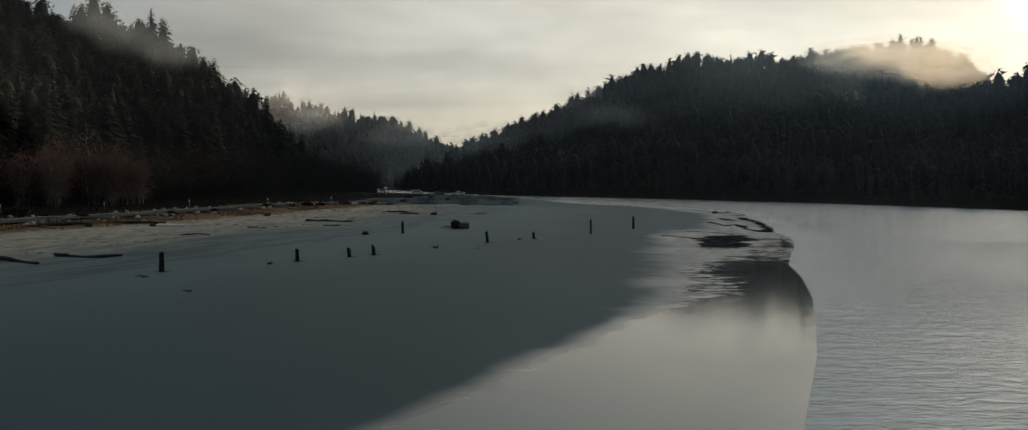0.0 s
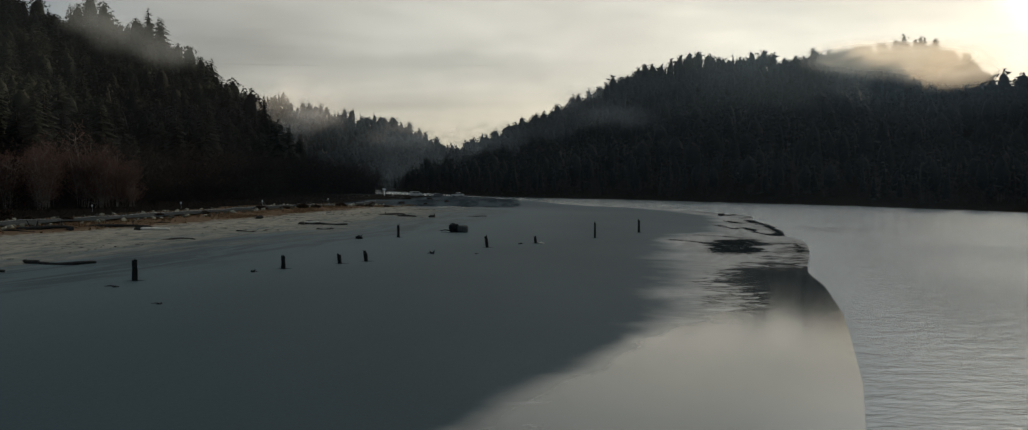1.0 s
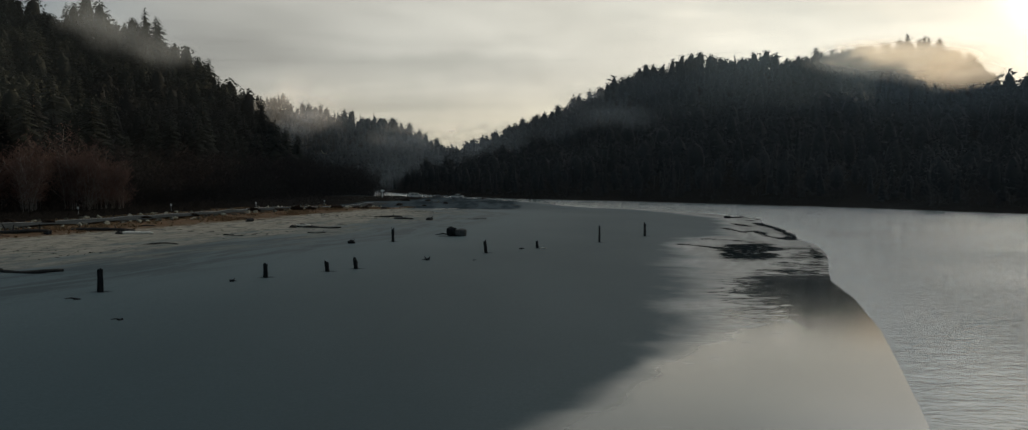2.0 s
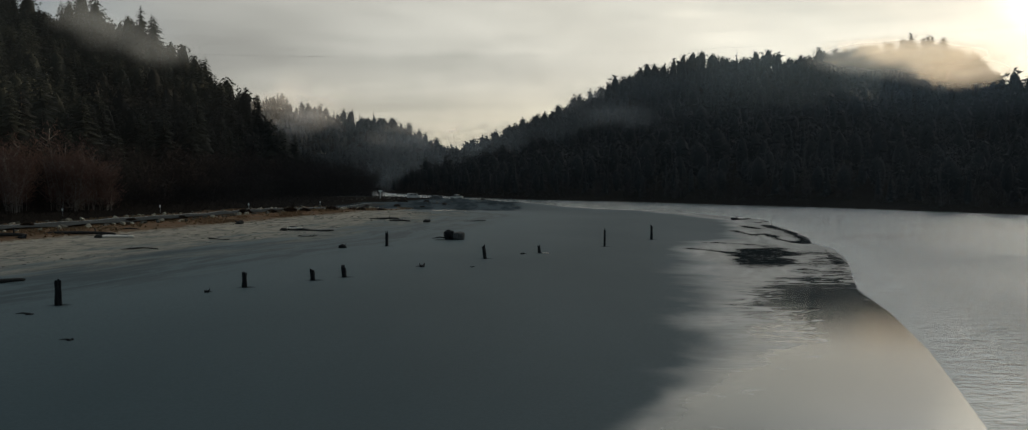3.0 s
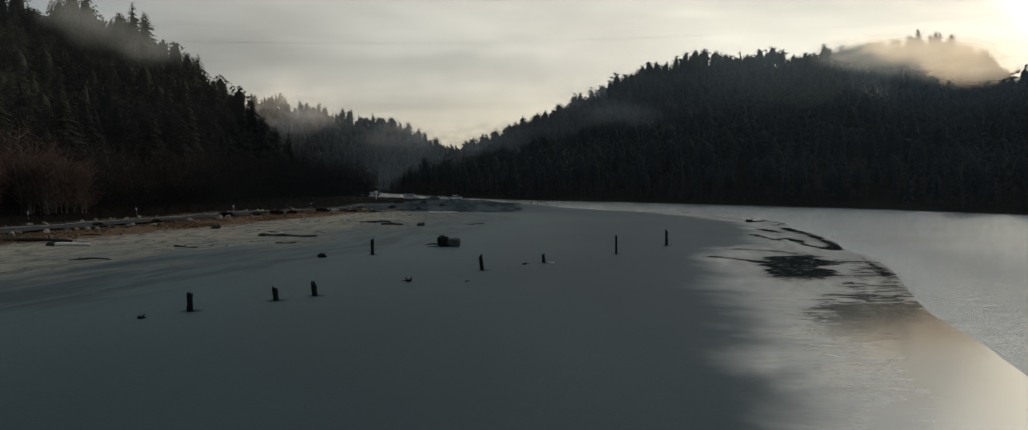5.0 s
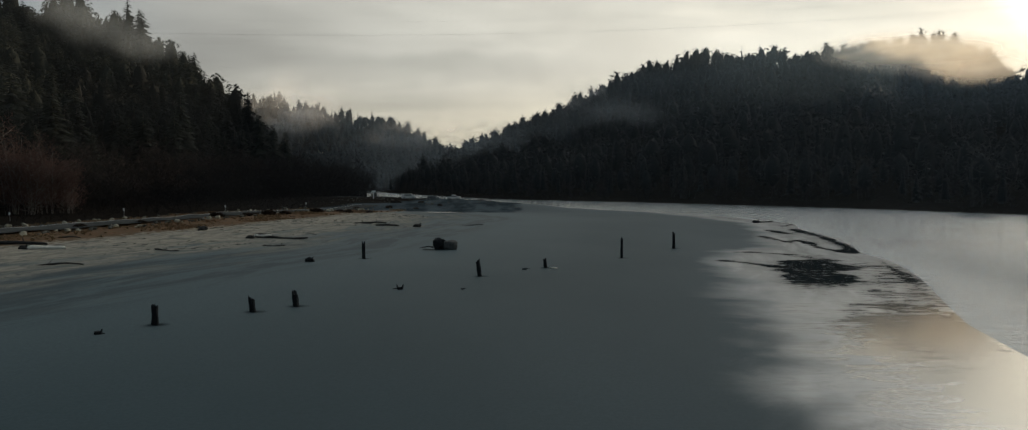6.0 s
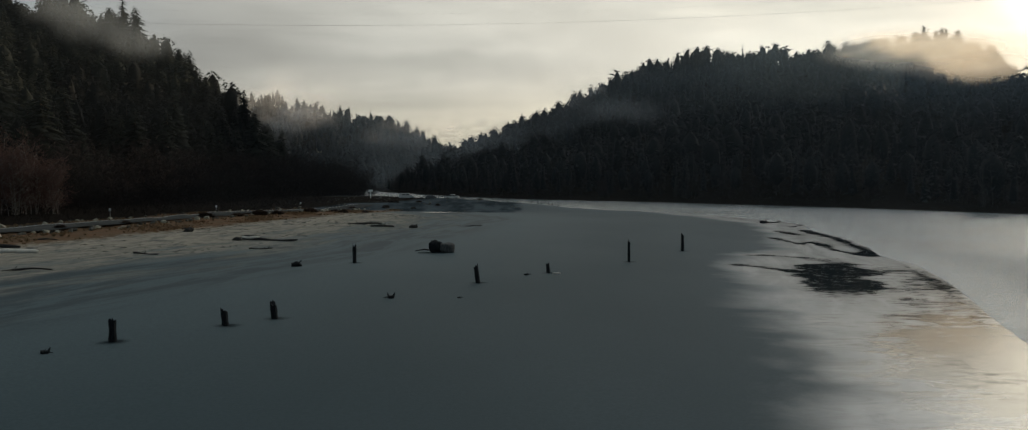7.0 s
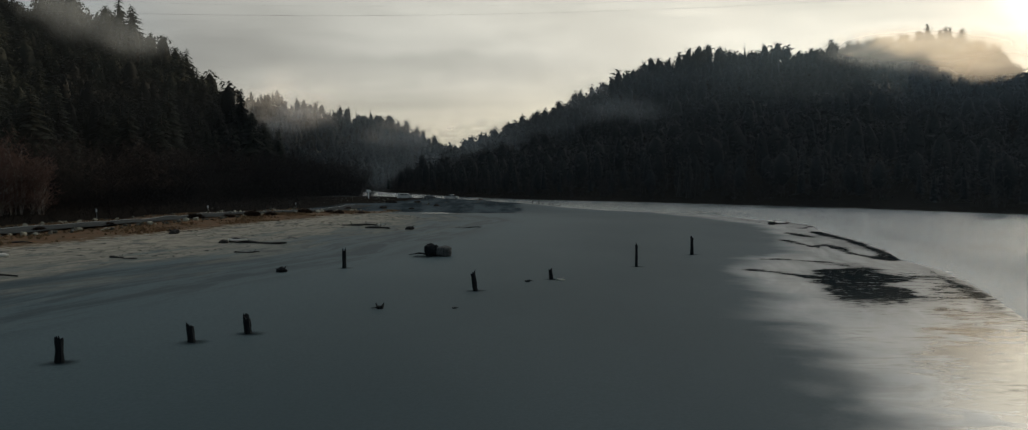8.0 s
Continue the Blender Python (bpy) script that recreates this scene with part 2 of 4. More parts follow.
M_grass = material("dry_grass", foliage((0.11, 0.066, 0.038), (0.20, 0.125, 0.072), (0.12, 0.098, 0.052)))


def stone(dark, light):
    def build(n):
        p = n.add("ShaderNodeTexCoord").outputs["Object"]
        each = n.add("ShaderNodeObjectInfo").outputs["Random"]
        grain = n.noise(p, 5.0, 6.0, 0.65)
        col = n.mix(n.range(grain, 0.3, 0.7), rgba(*dark), rgba(*light))
        col = n.mix(n.math("MULTIPLY", each, 0.5), col, rgba(*dark))
        return surface(n, col, 0.85, grain, 0.5, 0.05)
    return build


def asphalt(n):
    p = where(n)
    grit, patch = n.noise(p, 40.0, 3.0), n.noise(p, 0.35, 5.0, 0.6)
    col = n.mix(n.range(patch, 0.35, 0.65), rgba(0.048, 0.050, 0.047), rgba(0.070, 0.071, 0.067))
    return surface(n, n.mix(n.range(grit, 0.4, 0.6, 0.0, 0.3), col, rgba(0.025, 0.025, 0.025)), 0.9, grit, 0.3, 0.01, Specular_IOR_Level=0.0)


def plain(color, rough, metal=0.0, wear=0.25):
    def build(n):
        p = n.add("ShaderNodeTexCoord").outputs["Object"]
        dirt = n.noise(p, 3.0, 5.0, 0.6)
        col = n.mix(n.range(dirt, 0.4, 0.75, 0.0, wear), rgba(*color), rgba(0.12, 0.10, 0.08))
        return surface(n, col, rough, Metallic=metal)
    return build


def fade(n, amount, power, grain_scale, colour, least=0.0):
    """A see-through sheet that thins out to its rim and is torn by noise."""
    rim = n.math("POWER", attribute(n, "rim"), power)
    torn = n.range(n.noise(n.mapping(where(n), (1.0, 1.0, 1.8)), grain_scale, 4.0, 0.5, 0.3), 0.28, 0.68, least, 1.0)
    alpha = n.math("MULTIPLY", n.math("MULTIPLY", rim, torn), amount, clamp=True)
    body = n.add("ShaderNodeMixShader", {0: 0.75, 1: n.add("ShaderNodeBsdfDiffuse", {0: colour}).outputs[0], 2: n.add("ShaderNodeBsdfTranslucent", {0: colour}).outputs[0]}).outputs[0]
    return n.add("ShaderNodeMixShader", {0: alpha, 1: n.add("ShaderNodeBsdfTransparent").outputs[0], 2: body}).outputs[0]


def dark_patch_material(n):
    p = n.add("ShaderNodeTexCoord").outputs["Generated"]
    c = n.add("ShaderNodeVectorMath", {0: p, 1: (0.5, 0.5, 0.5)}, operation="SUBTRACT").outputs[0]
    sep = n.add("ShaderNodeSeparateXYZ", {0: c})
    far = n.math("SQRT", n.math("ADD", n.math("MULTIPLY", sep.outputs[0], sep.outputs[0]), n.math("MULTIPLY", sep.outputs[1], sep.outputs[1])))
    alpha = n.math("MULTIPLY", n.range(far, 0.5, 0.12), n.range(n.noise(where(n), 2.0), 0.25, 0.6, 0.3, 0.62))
    dark_sand = surface(n, rgba(0.014, 0.022, 0.025), 0.8, Specular_IOR_Level=0.05)
    return n.add("ShaderNodeMixShader", {0: alpha, 1: n.add("ShaderNodeBsdfTransparent").outputs[0], 2: dark_sand}).outputs[0]


M_rock = material("dark_rock", stone((0.030, 0.028, 0.020), (0.092, 0.085, 0.060)))
M_pale_rock = material("pale_rock", stone((0.14, 0.128, 0.09), (0.40, 0.37, 0.28)))
M_crag = material("warm_pale_crag", stone((0.10, 0.088, 0.055), (0.27, 0.24, 0.16)))
M_asphalt = material("asphalt", asphalt)
M_line = material("road_paint", plain((0.24, 0.24, 0.23), 0.8))
M_white = material("white_plate", plain((0.86, 0.85, 0.82), 0.5, 0.0, 0.08))
M_white_paint = material("white_car_paint", plain((0.52, 0.50, 0.46), 0.4, 0.0, 0.3))
M_dark_paint = material("dark_car_paint", plain((0.05, 0.055, 0.06), 0.35))
M_red = material("red_lamp_glass", plain((0.25, 0.02, 0.02), 0.3))
M_glass = material("dark_window_glass", plain((0.015, 0.017, 0.018), 0.08, 0.0, 0.05))
M_rubber = material("tyre_rubber", plain((0.02, 0.02, 0.02), 0.8))
M_steel = material("galvanised_steel", plain((0.35, 0.35, 0.35), 0.5, 0.7))
M_cable = material("black_cable", plain((0.02, 0.02, 0.02), 0.6))
M_dark_patch = material("dark_patch_sand", dark_patch_material)
M_mist = material("warm_tinted_mist", lambda n: fade(n, 0.80, 0.8, 0.02, rgba(0.97, 0.90, 0.78), 0.55))
M_mist_thin = material("thin_mist", lambda n: fade(n, 0.34, 1.0, 0.03, rgba(0.86, 0.87, 0.88)))
M_veil = material("dark_lift_veil", lambda n: fade(n, 0.036, 0.6, 0.004, rgba(0.66, 0.80, 0.90)))
M_hill_haze = material("added_hill_haze", lambda n: fade(n, 0.22, 0.8, 0.006, rgba(0.50, 0.72, 0.92)))
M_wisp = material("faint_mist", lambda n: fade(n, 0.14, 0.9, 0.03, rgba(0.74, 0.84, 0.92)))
M_haze = material("added_valley_haze", lambda n: fade(n, 0.19, 0.7, 0.006, rgba(0.66, 0.78, 0.86)))

# ---------------------------------------------------------------- meshes


def fast_mesh(name, verts, faces):
    """A mesh from arrays of points and of triangles or quads."""
    me = bpy.data.meshes.new(name)
    verts, faces = np.asarray(verts, np.float32), np.asarray(faces, np.int32)
    k = faces.shape[1]
    me.vertices.add(len(verts))
    me.vertices.foreach_set("co", verts.ravel())
    me.loops.add(faces.size)
    me.loops.foreach_set("vertex_index", faces.ravel())
    me.polygons.add(len(faces))
    me.polygons.foreach_set("loop_start", np.arange(0, faces.size, k, dtype=np.int32))
    me.update(calc_edges=True)
    return me


def smooth(me):
    me.polygons.foreach_set("use_smooth", np.ones(len(me.polygons), bool))
    return me


def link_mesh(name, me, mat, parent=None, label=""):
    me.materials.append(mat)
    ob = new(name, me)
    ob.parent = parent
    return tagged(ob, label)


def part(name, bm, mat, parent=None, label="", soft=False):
    me = bpy.data.meshes.new(name)
    bm.to_mesh(me)
    bm.free()
    if soft:
        smooth(me)
    return link_mesh(name, me, mat, parent, label)


def empty(name, m):
    ob = new(name)
    ob.matrix_world = m
    return ob


# ---------------------------------------------------------------- the lie of the land
WATER_Z = -0.8
EDGE = [(-200, -3000), (-60, -900), (-25, -150), (4, 0), (11, 31), (16, 43), (20, 54), (23, 62.5), (27, 76), (29.5, 87), (32.2, 94.5), (35.3, 102.5), (38.3, 110.5), (40.7, 117.8), (43.6, 128), (44.6, 139), (48, 149.5), (51.7, 168), (53.8, 187),
        (58.8, 204), (58.5, 216), (50, 255), (28, 288), (14, 322), (-2, 362), (-28, 396), (-62, 436), (-108, 545), (-160, 660), (-240, 750), (-420, 780), (-3000, 800)]
WET = [(-60, -150), (-25, 0), (-5.0, 31), (3.6, 46), (9.2, 58), (12.0, 67), (14.2, 78), (17.4, 92), (19.5, 101), (21.0, 110), (22.0, 120), (23.5, 130), (28, 139), (35, 147), (38, 156), (44, 178), (49, 206), (47, 225), (40, 262)]
FAR_SHORE = [(500, -3000), (330, -900), (230, -100), (176, 60), (156, 150), (136, 229), (121, 262), (105, 294), (81, 330), (57, 364), (3, 426), (-14, 454), (-33, 495), (-60, 566), (-94, 648), (-136, 790), (-300, 870), (-700, 900), (-3000, 950)]
ROAD = [(-150, -20), (-100, 75), (-84, 112), (-70, 150), (-62.5, 182), (-57, 212), (-49, 245), (-43, 285)]
FOOT = [(-400, -3000), (-260, -300), (-205, -60), (-165, 80), (-138, 190), (-125, 270), (-118, 340), (-101, 420), (-98, 456), (-160, 590), (-300, 690), (-420, 720), (-3000, 740)]
# crests, with the height of the ground
LEFT_RIDGE = [(-3000, 500, 150), (-900, 600, 145), (-430, 560, 122), (-330, 545, 110), (-277, 540, 99), (-250, 535, 95), (-202, 527, 70), (-165, 495, 41), (-141, 468, 31), (-122, 450, 22), (-104, 440, 8)]
FAR_RIDGE = [(-3000, 1500, 190), (-700, 1500, 165), (-463, 1500, 138), (-342, 1490, 120), (-257, 1490, 100), (-188, 1474, 90), (-120, 1540, 66), (-50, 1640, 70), (8, 1600, 82), (90, 1280, 90),
             (118, 1000, 95), (160, 827, 108), (190, 815, 114), (235, 790, 110), (280, 760, 106), (318, 712, 111), (336, 690, 112), (352, 668, 101), (362, 650, 80), (370, 628, 62), (388, 575, 60), (402, 515, 96), (462, 415, 138), (545, 250, 142), (660, -300, 120), (900, -3000, 60)]


def side(x, y, line):
    """Distance to an open line; positive to its left as one goes along it."""
    best, sign = np.full(x.shape, 1e9), np.ones(x.shape)
    for (ax, ay), (bx, by) in zip(line, line[1:]):
        dx, dy = bx - ax, by - ay
        t = np.clip(((x - ax) * dx + (y - ay) * dy) / (dx * dx + dy * dy), 0, 1)
        px, py = x - ax - t * dx, y - ay - t * dy
        d = np.hypot(px, py)
        near = d < best - 1e-6
        best = np.where(near, d, best)
        sign = np.where(near, np.where(dx * (y - ay) - dy * (x - ax) >= 0, 1.0, -1.0), sign)
    return best * sign


def waves(x, y, size, seed):
    """Smooth uneven ground between -1 and 1."""
    r = np.random.RandomState(seed)
    out = np.zeros(np.shape(x))
    for k in range(7):
        a, f, ph = r.uniform(0, 6.28), r.uniform(0.6, 2.2) / size, r.uniform(0, 6.28)
        out += np.sin((x * np.cos(a) + y * np.sin(a)) * f * 6.28 + ph)
    return out / 4.5


def step(v, a, b):
    t = np.clip((v - a) / (b - a), 0, 1)
    return t * t * (3 - 2 * t)


def crest(x, y, line):
    """Distance to a ridge, and the ridge's height thereabouts."""
    best, sum_w, sum_h = np.full(x.shape, 1e9), np.zeros(x.shape), np.zeros(x.shape)
    for (ax, ay, az), (bx, by, bz) in zip(line, line[1:]):
        dx, dy = bx - ax, by - ay
        t = np.clip(((x - ax) * dx + (y - ay) * dy) / (dx * dx + dy * dy), 0, 1)
        best = np.minimum(best, np.hypot(x - ax - t * dx, y - ay - t * dy))
        count = int(max(2, min(12, math.hypot(dx, dy) / 14)))
        for k in range(count):
            u = (k + 0.5) / count
            w = math.hypot(dx, dy) / count / ((x - ax - u * dx) ** 2 + (y - ay - u * dy) ** 2 + 250.0) ** 2
            sum_w, sum_h = sum_w + w, sum_h + w * (az + u * (bz - az))
    return best, sum_h / sum_w


def land(x, y):
    """Height of the ground."""
    x, y = np.asarray(x, float), np.asarray(y, float)
    d = side(x, y, EDGE)
    fall = lambda v: np.interp(v, [-60, -12, -4, 0, 12, 25, 45, 60, 80, 100, 118, 140], [-3.5, -1.4, -0.86, -0.8, -0.62, -0.36, 0.0, 0.32, 0.9, 1.55, 2.05, 2.15])
    even = sum(fall(d + k) for k in range(-7, 8)) / 15
    h = fall(d) + (even - fall(d)) * step(d, 4, 11)
    h += 0.05 * waves(x, y, 30, 1) * step(d, 20, 60) + 0.16 * waves(x, y, 18, 2) * step(d, 70, 90)
    bar = step(y, 255, 290) * step(-y, -420, -395) * step(d, 3, 25)
    h = h * (1 - bar) + bar * (1.45 + 0.25 * waves(x, y, 25, 5) + 0.25 * step(-x, 35, 60))
    far = -side(x, y, FAR_SHORE)
    bank = np.interp(far, [-30, 0, 6, 14], [-3.5, -0.8, 0.2, 0.5])
    h = np.maximum(h, bank)
    away, top = crest(x, y, FAR_RIDGE)
    t = np.maximum(far, 0) / (np.maximum(far, 0) + away + 1e-6)
    h += (top + 1) * t ** (1.3 + 0.65 * (1 - step(x, 10, 110)) + 1.3 * step(x / np.maximum(y, 60), 0.40, 0.47) * step(-x / np.maximum(y, 60), -0.68, -0.60) * step(x, 100, 160)) * (1 + 0.07 * waves(x, y, 140, 4) * step(far, 30, 120))
    cleft = step(np.abs(side(x, y, [(-150, 600), (-120, 760), (-100, 1000), (-90, 1300), (-85, 2500)])), 0, 135)
    h = np.where((far > 10) & (y > 700), 1 + (h - 1) * (0.55 + 0.45 * cleft), h)
    inside = side(x, y, FOOT)
    away, top = crest(x, y, LEFT_RIDGE)
    t = np.maximum(inside, 0) / (np.maximum(inside, 0) + away + 1e-6)
    return h + top * t * (1 + 0.10 * waves(x, y, 90, 3) * step(inside, 20, 80))


def axis(stops):
    out = []
    for (a, da), (b, _) in zip(stops, stops[1:]):
        out.append(np.arange(a, b, da))
    return np.concatenate(out + [[stops[-1][0]]])


gx = axis([(-4000, 250), (-1500, 60), (-600, 16), (-220, 5), (-110, 2.2), (-12, 1.2), (8, 0.5), (60, 1.0), (64, 2.5), (80, 4), (200, 14), (700, 60), (1500, 250), (4000, 1)])
gy = axis([(-2500, 200), (-500, 40), (-60, 8), (10, 0.6), (125, 0.8), (215, 2.0), (260, 3), (440, 9), (800, 25), (1700, 100), (4700, 1)])
X, Y = np.meshgrid(gx, gy)
Z = land(X, Y)
idx = np.arange(X.size).reshape(X.shape)
quads = np.stack([idx[:-1, :-1], idx[:-1, 1:], idx[1:, 1:], idx[1:, :-1]], -1).reshape(-1, 4)
ground_mesh = smooth(fast_mesh("ground", np.stack([X, Y, Z], -1).reshape(-1, 3), quads))
D_edge, D_wet, D_road, D_foot = side(X, Y, EDGE), side(X, Y, WET), side(X, Y, ROAD), side(X, Y, FOOT)
D_far = -side(X, Y, FAR_SHORE)


def blob(cx, cy, rx, ry, turn=0.0):
    c, s = math.cos(turn), math.sin(turn)
    u, v = ((X - cx) * c + (Y - cy) * s) / rx, (-(X - cx) * s + (Y - cy) * c) / ry
    return np.exp(-(u * u + v * v))


def trace(line, width):
    """A dark line that swells, thins and breaks."""
    return np.exp(-((side(X, Y, line) + 0.5 * waves(X, Y, 7, 45)) / (1.5 * width * (1 + 0.4 * waves(X, Y, 12, 46)))) ** 2) * np.clip(1.05 + 0.4 * waves(X, Y, 15, 47), 0, 1.2)


def bank(cx, cy, rx, ry, turn=0.0):
    """A patch with a flat middle and a crisp, wandering rim."""
    c, s = math.cos(turn), math.sin(turn)
    dx, dy = X - cx + 1.3 * waves(X, Y, 9, 41) + 0.5 * waves(X, Y, 3.5, 42), Y - cy + 2.5 * waves(X, Y, 12, 43)
    u, v = (dx * c + dy * s) / rx, (-dx * s + dy * c) / ry
    return np.exp(-(u * u + v * v) ** 2)


wet_band = np.interp(Y, [30, 50, 66, 100, 130], [1.6, 2.4, 6.0, 6.5, 4.5])
masks = {
    "wet": step(-D_wet / wet_band, -1.0, 1.25) * (D_edge > -2),
    "dry": step(D_edge, 52, 94),
    "drying": step(D_edge, 28, 60),
    "shore": D_edge,
    "grass": step(D_road, -23, -13) * (D_road < 0) * step(-Y, -300, -240) + (D_road >= 0) * 0.8 * step(-Y, -320, -270),
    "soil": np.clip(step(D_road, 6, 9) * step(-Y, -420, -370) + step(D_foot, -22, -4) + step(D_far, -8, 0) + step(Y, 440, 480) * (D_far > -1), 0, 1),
    "gravel": step(-X, -14, 4) * step(Y, 232, 268) * step(D_edge, 2, 9) + 0.5 * step(D_road, -3, 0) * step(-D_road, -12, -8) * 1.0,
    "still": np.clip(0.60 * step(-Y - 0.25 * X, -112, -88) + 0.8 * step(-Y - 0.25 * X, -76, -52) + 0.72 * step(-D_edge, -9.5, -2.5) * step(-Y, -134, -120) + 0.3 * bank(22.8, 79, 4.2, 11, -0.2), 0, 1.5),
    "reflect_dark": np.clip(0.85 * bank(32.2, 121.5, 4.0, 14, -0.35) + 0.40 * blob(31.0, 119, 5.4, 17, -0.35) + 0.45 * bank(28.5, 108, 4.5, 7, -0.5) + 0.55 * blob(38.8, 115, 3.0, 16, -0.34) + 0.42 * blob(22.5, 79, 3.2, 9, -0.2) + 0.22 * blob(23, 97, 4, 12, -0.3)
                    + 1.1 * blob(47.0, 179, 1.9, 9) + 0.7 * blob(52, 182, 0.9, 4) + 0.34 * trace([(42.8, 137), (43.0, 130), (39.5, 119), (36.0, 106), (30.5, 92), (27.0, 79)], 0.5)
                    + 1.0 * trace([(40.6, 167), (40.6, 155), (44.4, 160.6), (41.9, 145.5), (43.6, 138.9)], 0.8) + 1.0 * trace([(53, 187), (51, 168), (47.3, 151), (44.3, 140)], 1.3)
                    + 1.0 * trace([(56.6, 211), (58.5, 206), (57.6, 202), (53.7, 197.5)], 0.6) + 0.75 * trace([(24, 126.5), (28.2, 121)], 0.8)
                    + 0.75 * trace([(29.0, 138), (34, 136)], 0.8) + 0.75 * trace([(52.0, 232), (52.0, 210)], 0.5), 0, 1),
}
for key, values in masks.items():
    ground_mesh.attributes.new(key, "FLOAT", "POINT").data.foreach_set("value", (values if key in ("shore", "still") else np.clip(values, 0, 1)).astype(np.float32).ravel())
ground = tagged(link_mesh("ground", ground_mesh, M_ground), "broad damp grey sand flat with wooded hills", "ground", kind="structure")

wx = axis([(-4000, 400), (-400, 40), (-10, 1.5), (70, 40), (400, 400), (4000, 1)])
wy = axis([(-4000, 400), (-400, 40), (0, 1.5), (220, 40), (1200, 400), (4800, 1)])
wX, wY = np.meshgrid(wx, wy)
wi = np.arange(wX.size).reshape(wX.shape)
wq = np.stack([wi[:-1, :-1], wi[:-1, 1:], wi[1:, 1:], wi[1:, :-1]], -1).reshape(-1, 4)
water = tagged(link_mesh("water", fast_mesh("water", np.stack([wX, wY, np.full(wX.shape, WATER_Z)], -1).reshape(-1, 3), wq), M_water),
               "calm grey river water with fine ripples", "water", kind="structure")

water.data.attributes.new("shallow", "FLOAT", "POINT").data.foreach_set("value", step(side(wX, wY, EDGE), -9, -0.5).astype(np.float32).ravel())

# ---------------------------------------------------------------- trees


def spray(v, f, r, z0, reach, a, droop, wide):
    """A branch: a drooping axis with ragged side twigs."""
    c, s = math.cos(a), math.sin(a)
    lift = r.uniform(-0.12, 0.12) * reach
    pts = []
    for u, k in ((0.05, 0), (0.42, 0), (0.74, 0), (1.0, 0), (0.60, 1), (0.62, -1), (0.88, 0.62), (0.90, -0.62)):
        w = k * wide * r.uniform(0.6, 1.25)
        pts.append((u * reach, w, z0 + droop * u * u + lift * u - abs(w) * r.uniform(0.15, 0.55)))
    b = len(v)
    v += [(x * c - y * s, x * s + y * c, z) for x, y, z in pts]
    f += [(b, b + 1, b + 4), (b, b + 5, b + 1), (b + 1, b + 2, b + 6), (b + 1, b + 7, b + 2), (b + 2, b + 3, b + 6), (b + 2, b + 7, b + 3), (b + 1, b + 6, b + 4), (b + 1, b + 5, b + 7)]


def clump(v, f, r, p, size):
    """A small ragged tuft of leaves: two leaning triangles."""
    b = len(v)
    for k in range(2):
        q = r.normal(0, 0.62, (3, 3)) * size
        v += [(p[0] + q[i][0], p[1] + q[i][1], p[2] + 0.75 * q[i][2]) for i in range(3)]
        f.append((b + 3 * k, b + 3 * k + 1, b + 3 * k + 2))


def core(v, f, r, rings):
    """The dense inside of a crown: uneven rings of six points, closed at the top."""
    b = len(v)
    for rad, z in rings:
        v += [(rad * r.uniform(0.7, 1.2) * math.cos(j * 1.047), rad * r.uniform(0.7, 1.2) * math.sin(j * 1.047), z * r.uniform(0.97, 1.03)) for j in range(6)]
    for k in range(len(rings) - 1):
        for j in range(6):
            p, q = b + 6 * k + j, b + 6 * k + (j + 1) % 6
            f += [(p, q, q + 6), (p, q + 6, p + 6)]


def conifer(seed, height, spread, branches, shape="cone", bare=0.12):
    """Points and triangles of a tree's crown and of its trunk, standing at the origin."""
    r = np.random.RandomState(seed)
    v, f = [], []
    if shape == "cone":
        core(v, f, r, [(0.48 * spread * (1 - u) ** 0.8 + 0.02, height * (bare + (0.84 - bare) * u)) for u in (0.0, 0.35, 0.7, 1.0)])
    elif shape == "round":
        core(v, f, r, [(0.60 * spread * math.sqrt(max(0.004, 1 - (2 * u - 1) ** 2)) * (1.1 - 0.35 * u), height * (bare + (0.95 - bare) * u)) for u in (0.0, 0.2, 0.55, 0.85, 1.0)])
    for i in range(branches):
        u = bare + (1 - bare) * (i + r.uniform(0, 1)) / branches
        a = i * 2.4 + r.uniform(-0.6, 0.6)
        if shape == "cone":
            reach = spread * (1 - u) ** 0.62 * r.uniform(0.50, 1.15) + 0.55
            spray(v, f, r, u * height, reach, a, -r.uniform(0.22, 0.42) * reach, reach * r.uniform(0.16, 0.30) + 0.30)
        else:
            w = (u - bare) / (1 - bare)
            edge = math.sqrt(max(0.0, 1 - (2 * w - 1) ** 2)) * (1.1 - 0.35 * w)
            lump = 1 + 0.25 * math.sin(3 * a + seed) * math.cos(7 * w + seed)
            rad = spread * edge * lump * r.uniform(0.45, 1.0) ** 0.5
            clump(v, f, r, (rad * math.cos(a), rad * math.sin(a), u * height), 0.058 * height * r.uniform(0.6, 1.2) * (80.0 / branches) ** 0.35)
    tv, tf = [], []
    rad = height * 0.014 + 0.1
    for k, (z, w) in enumerate(((-1.0, 1.3), (0.05, 1.0), (0.5, 0.6), (0.97, 0.08))):
        for j in range(6):
            tv.append((rad * w * math.cos(j * 1.047), rad * w * math.sin(j * 1.047), z if k == 0 else z * height))
        if k:
            for j in range(6):
                p, q = (k - 1) * 6 + j, (k - 1) * 6 + (j + 1) % 6
                tf += [(p, q, q + 6), (p, q + 6, p + 6)]
    return np.array(v), np.array(f), np.array(tv), np.array(tf)


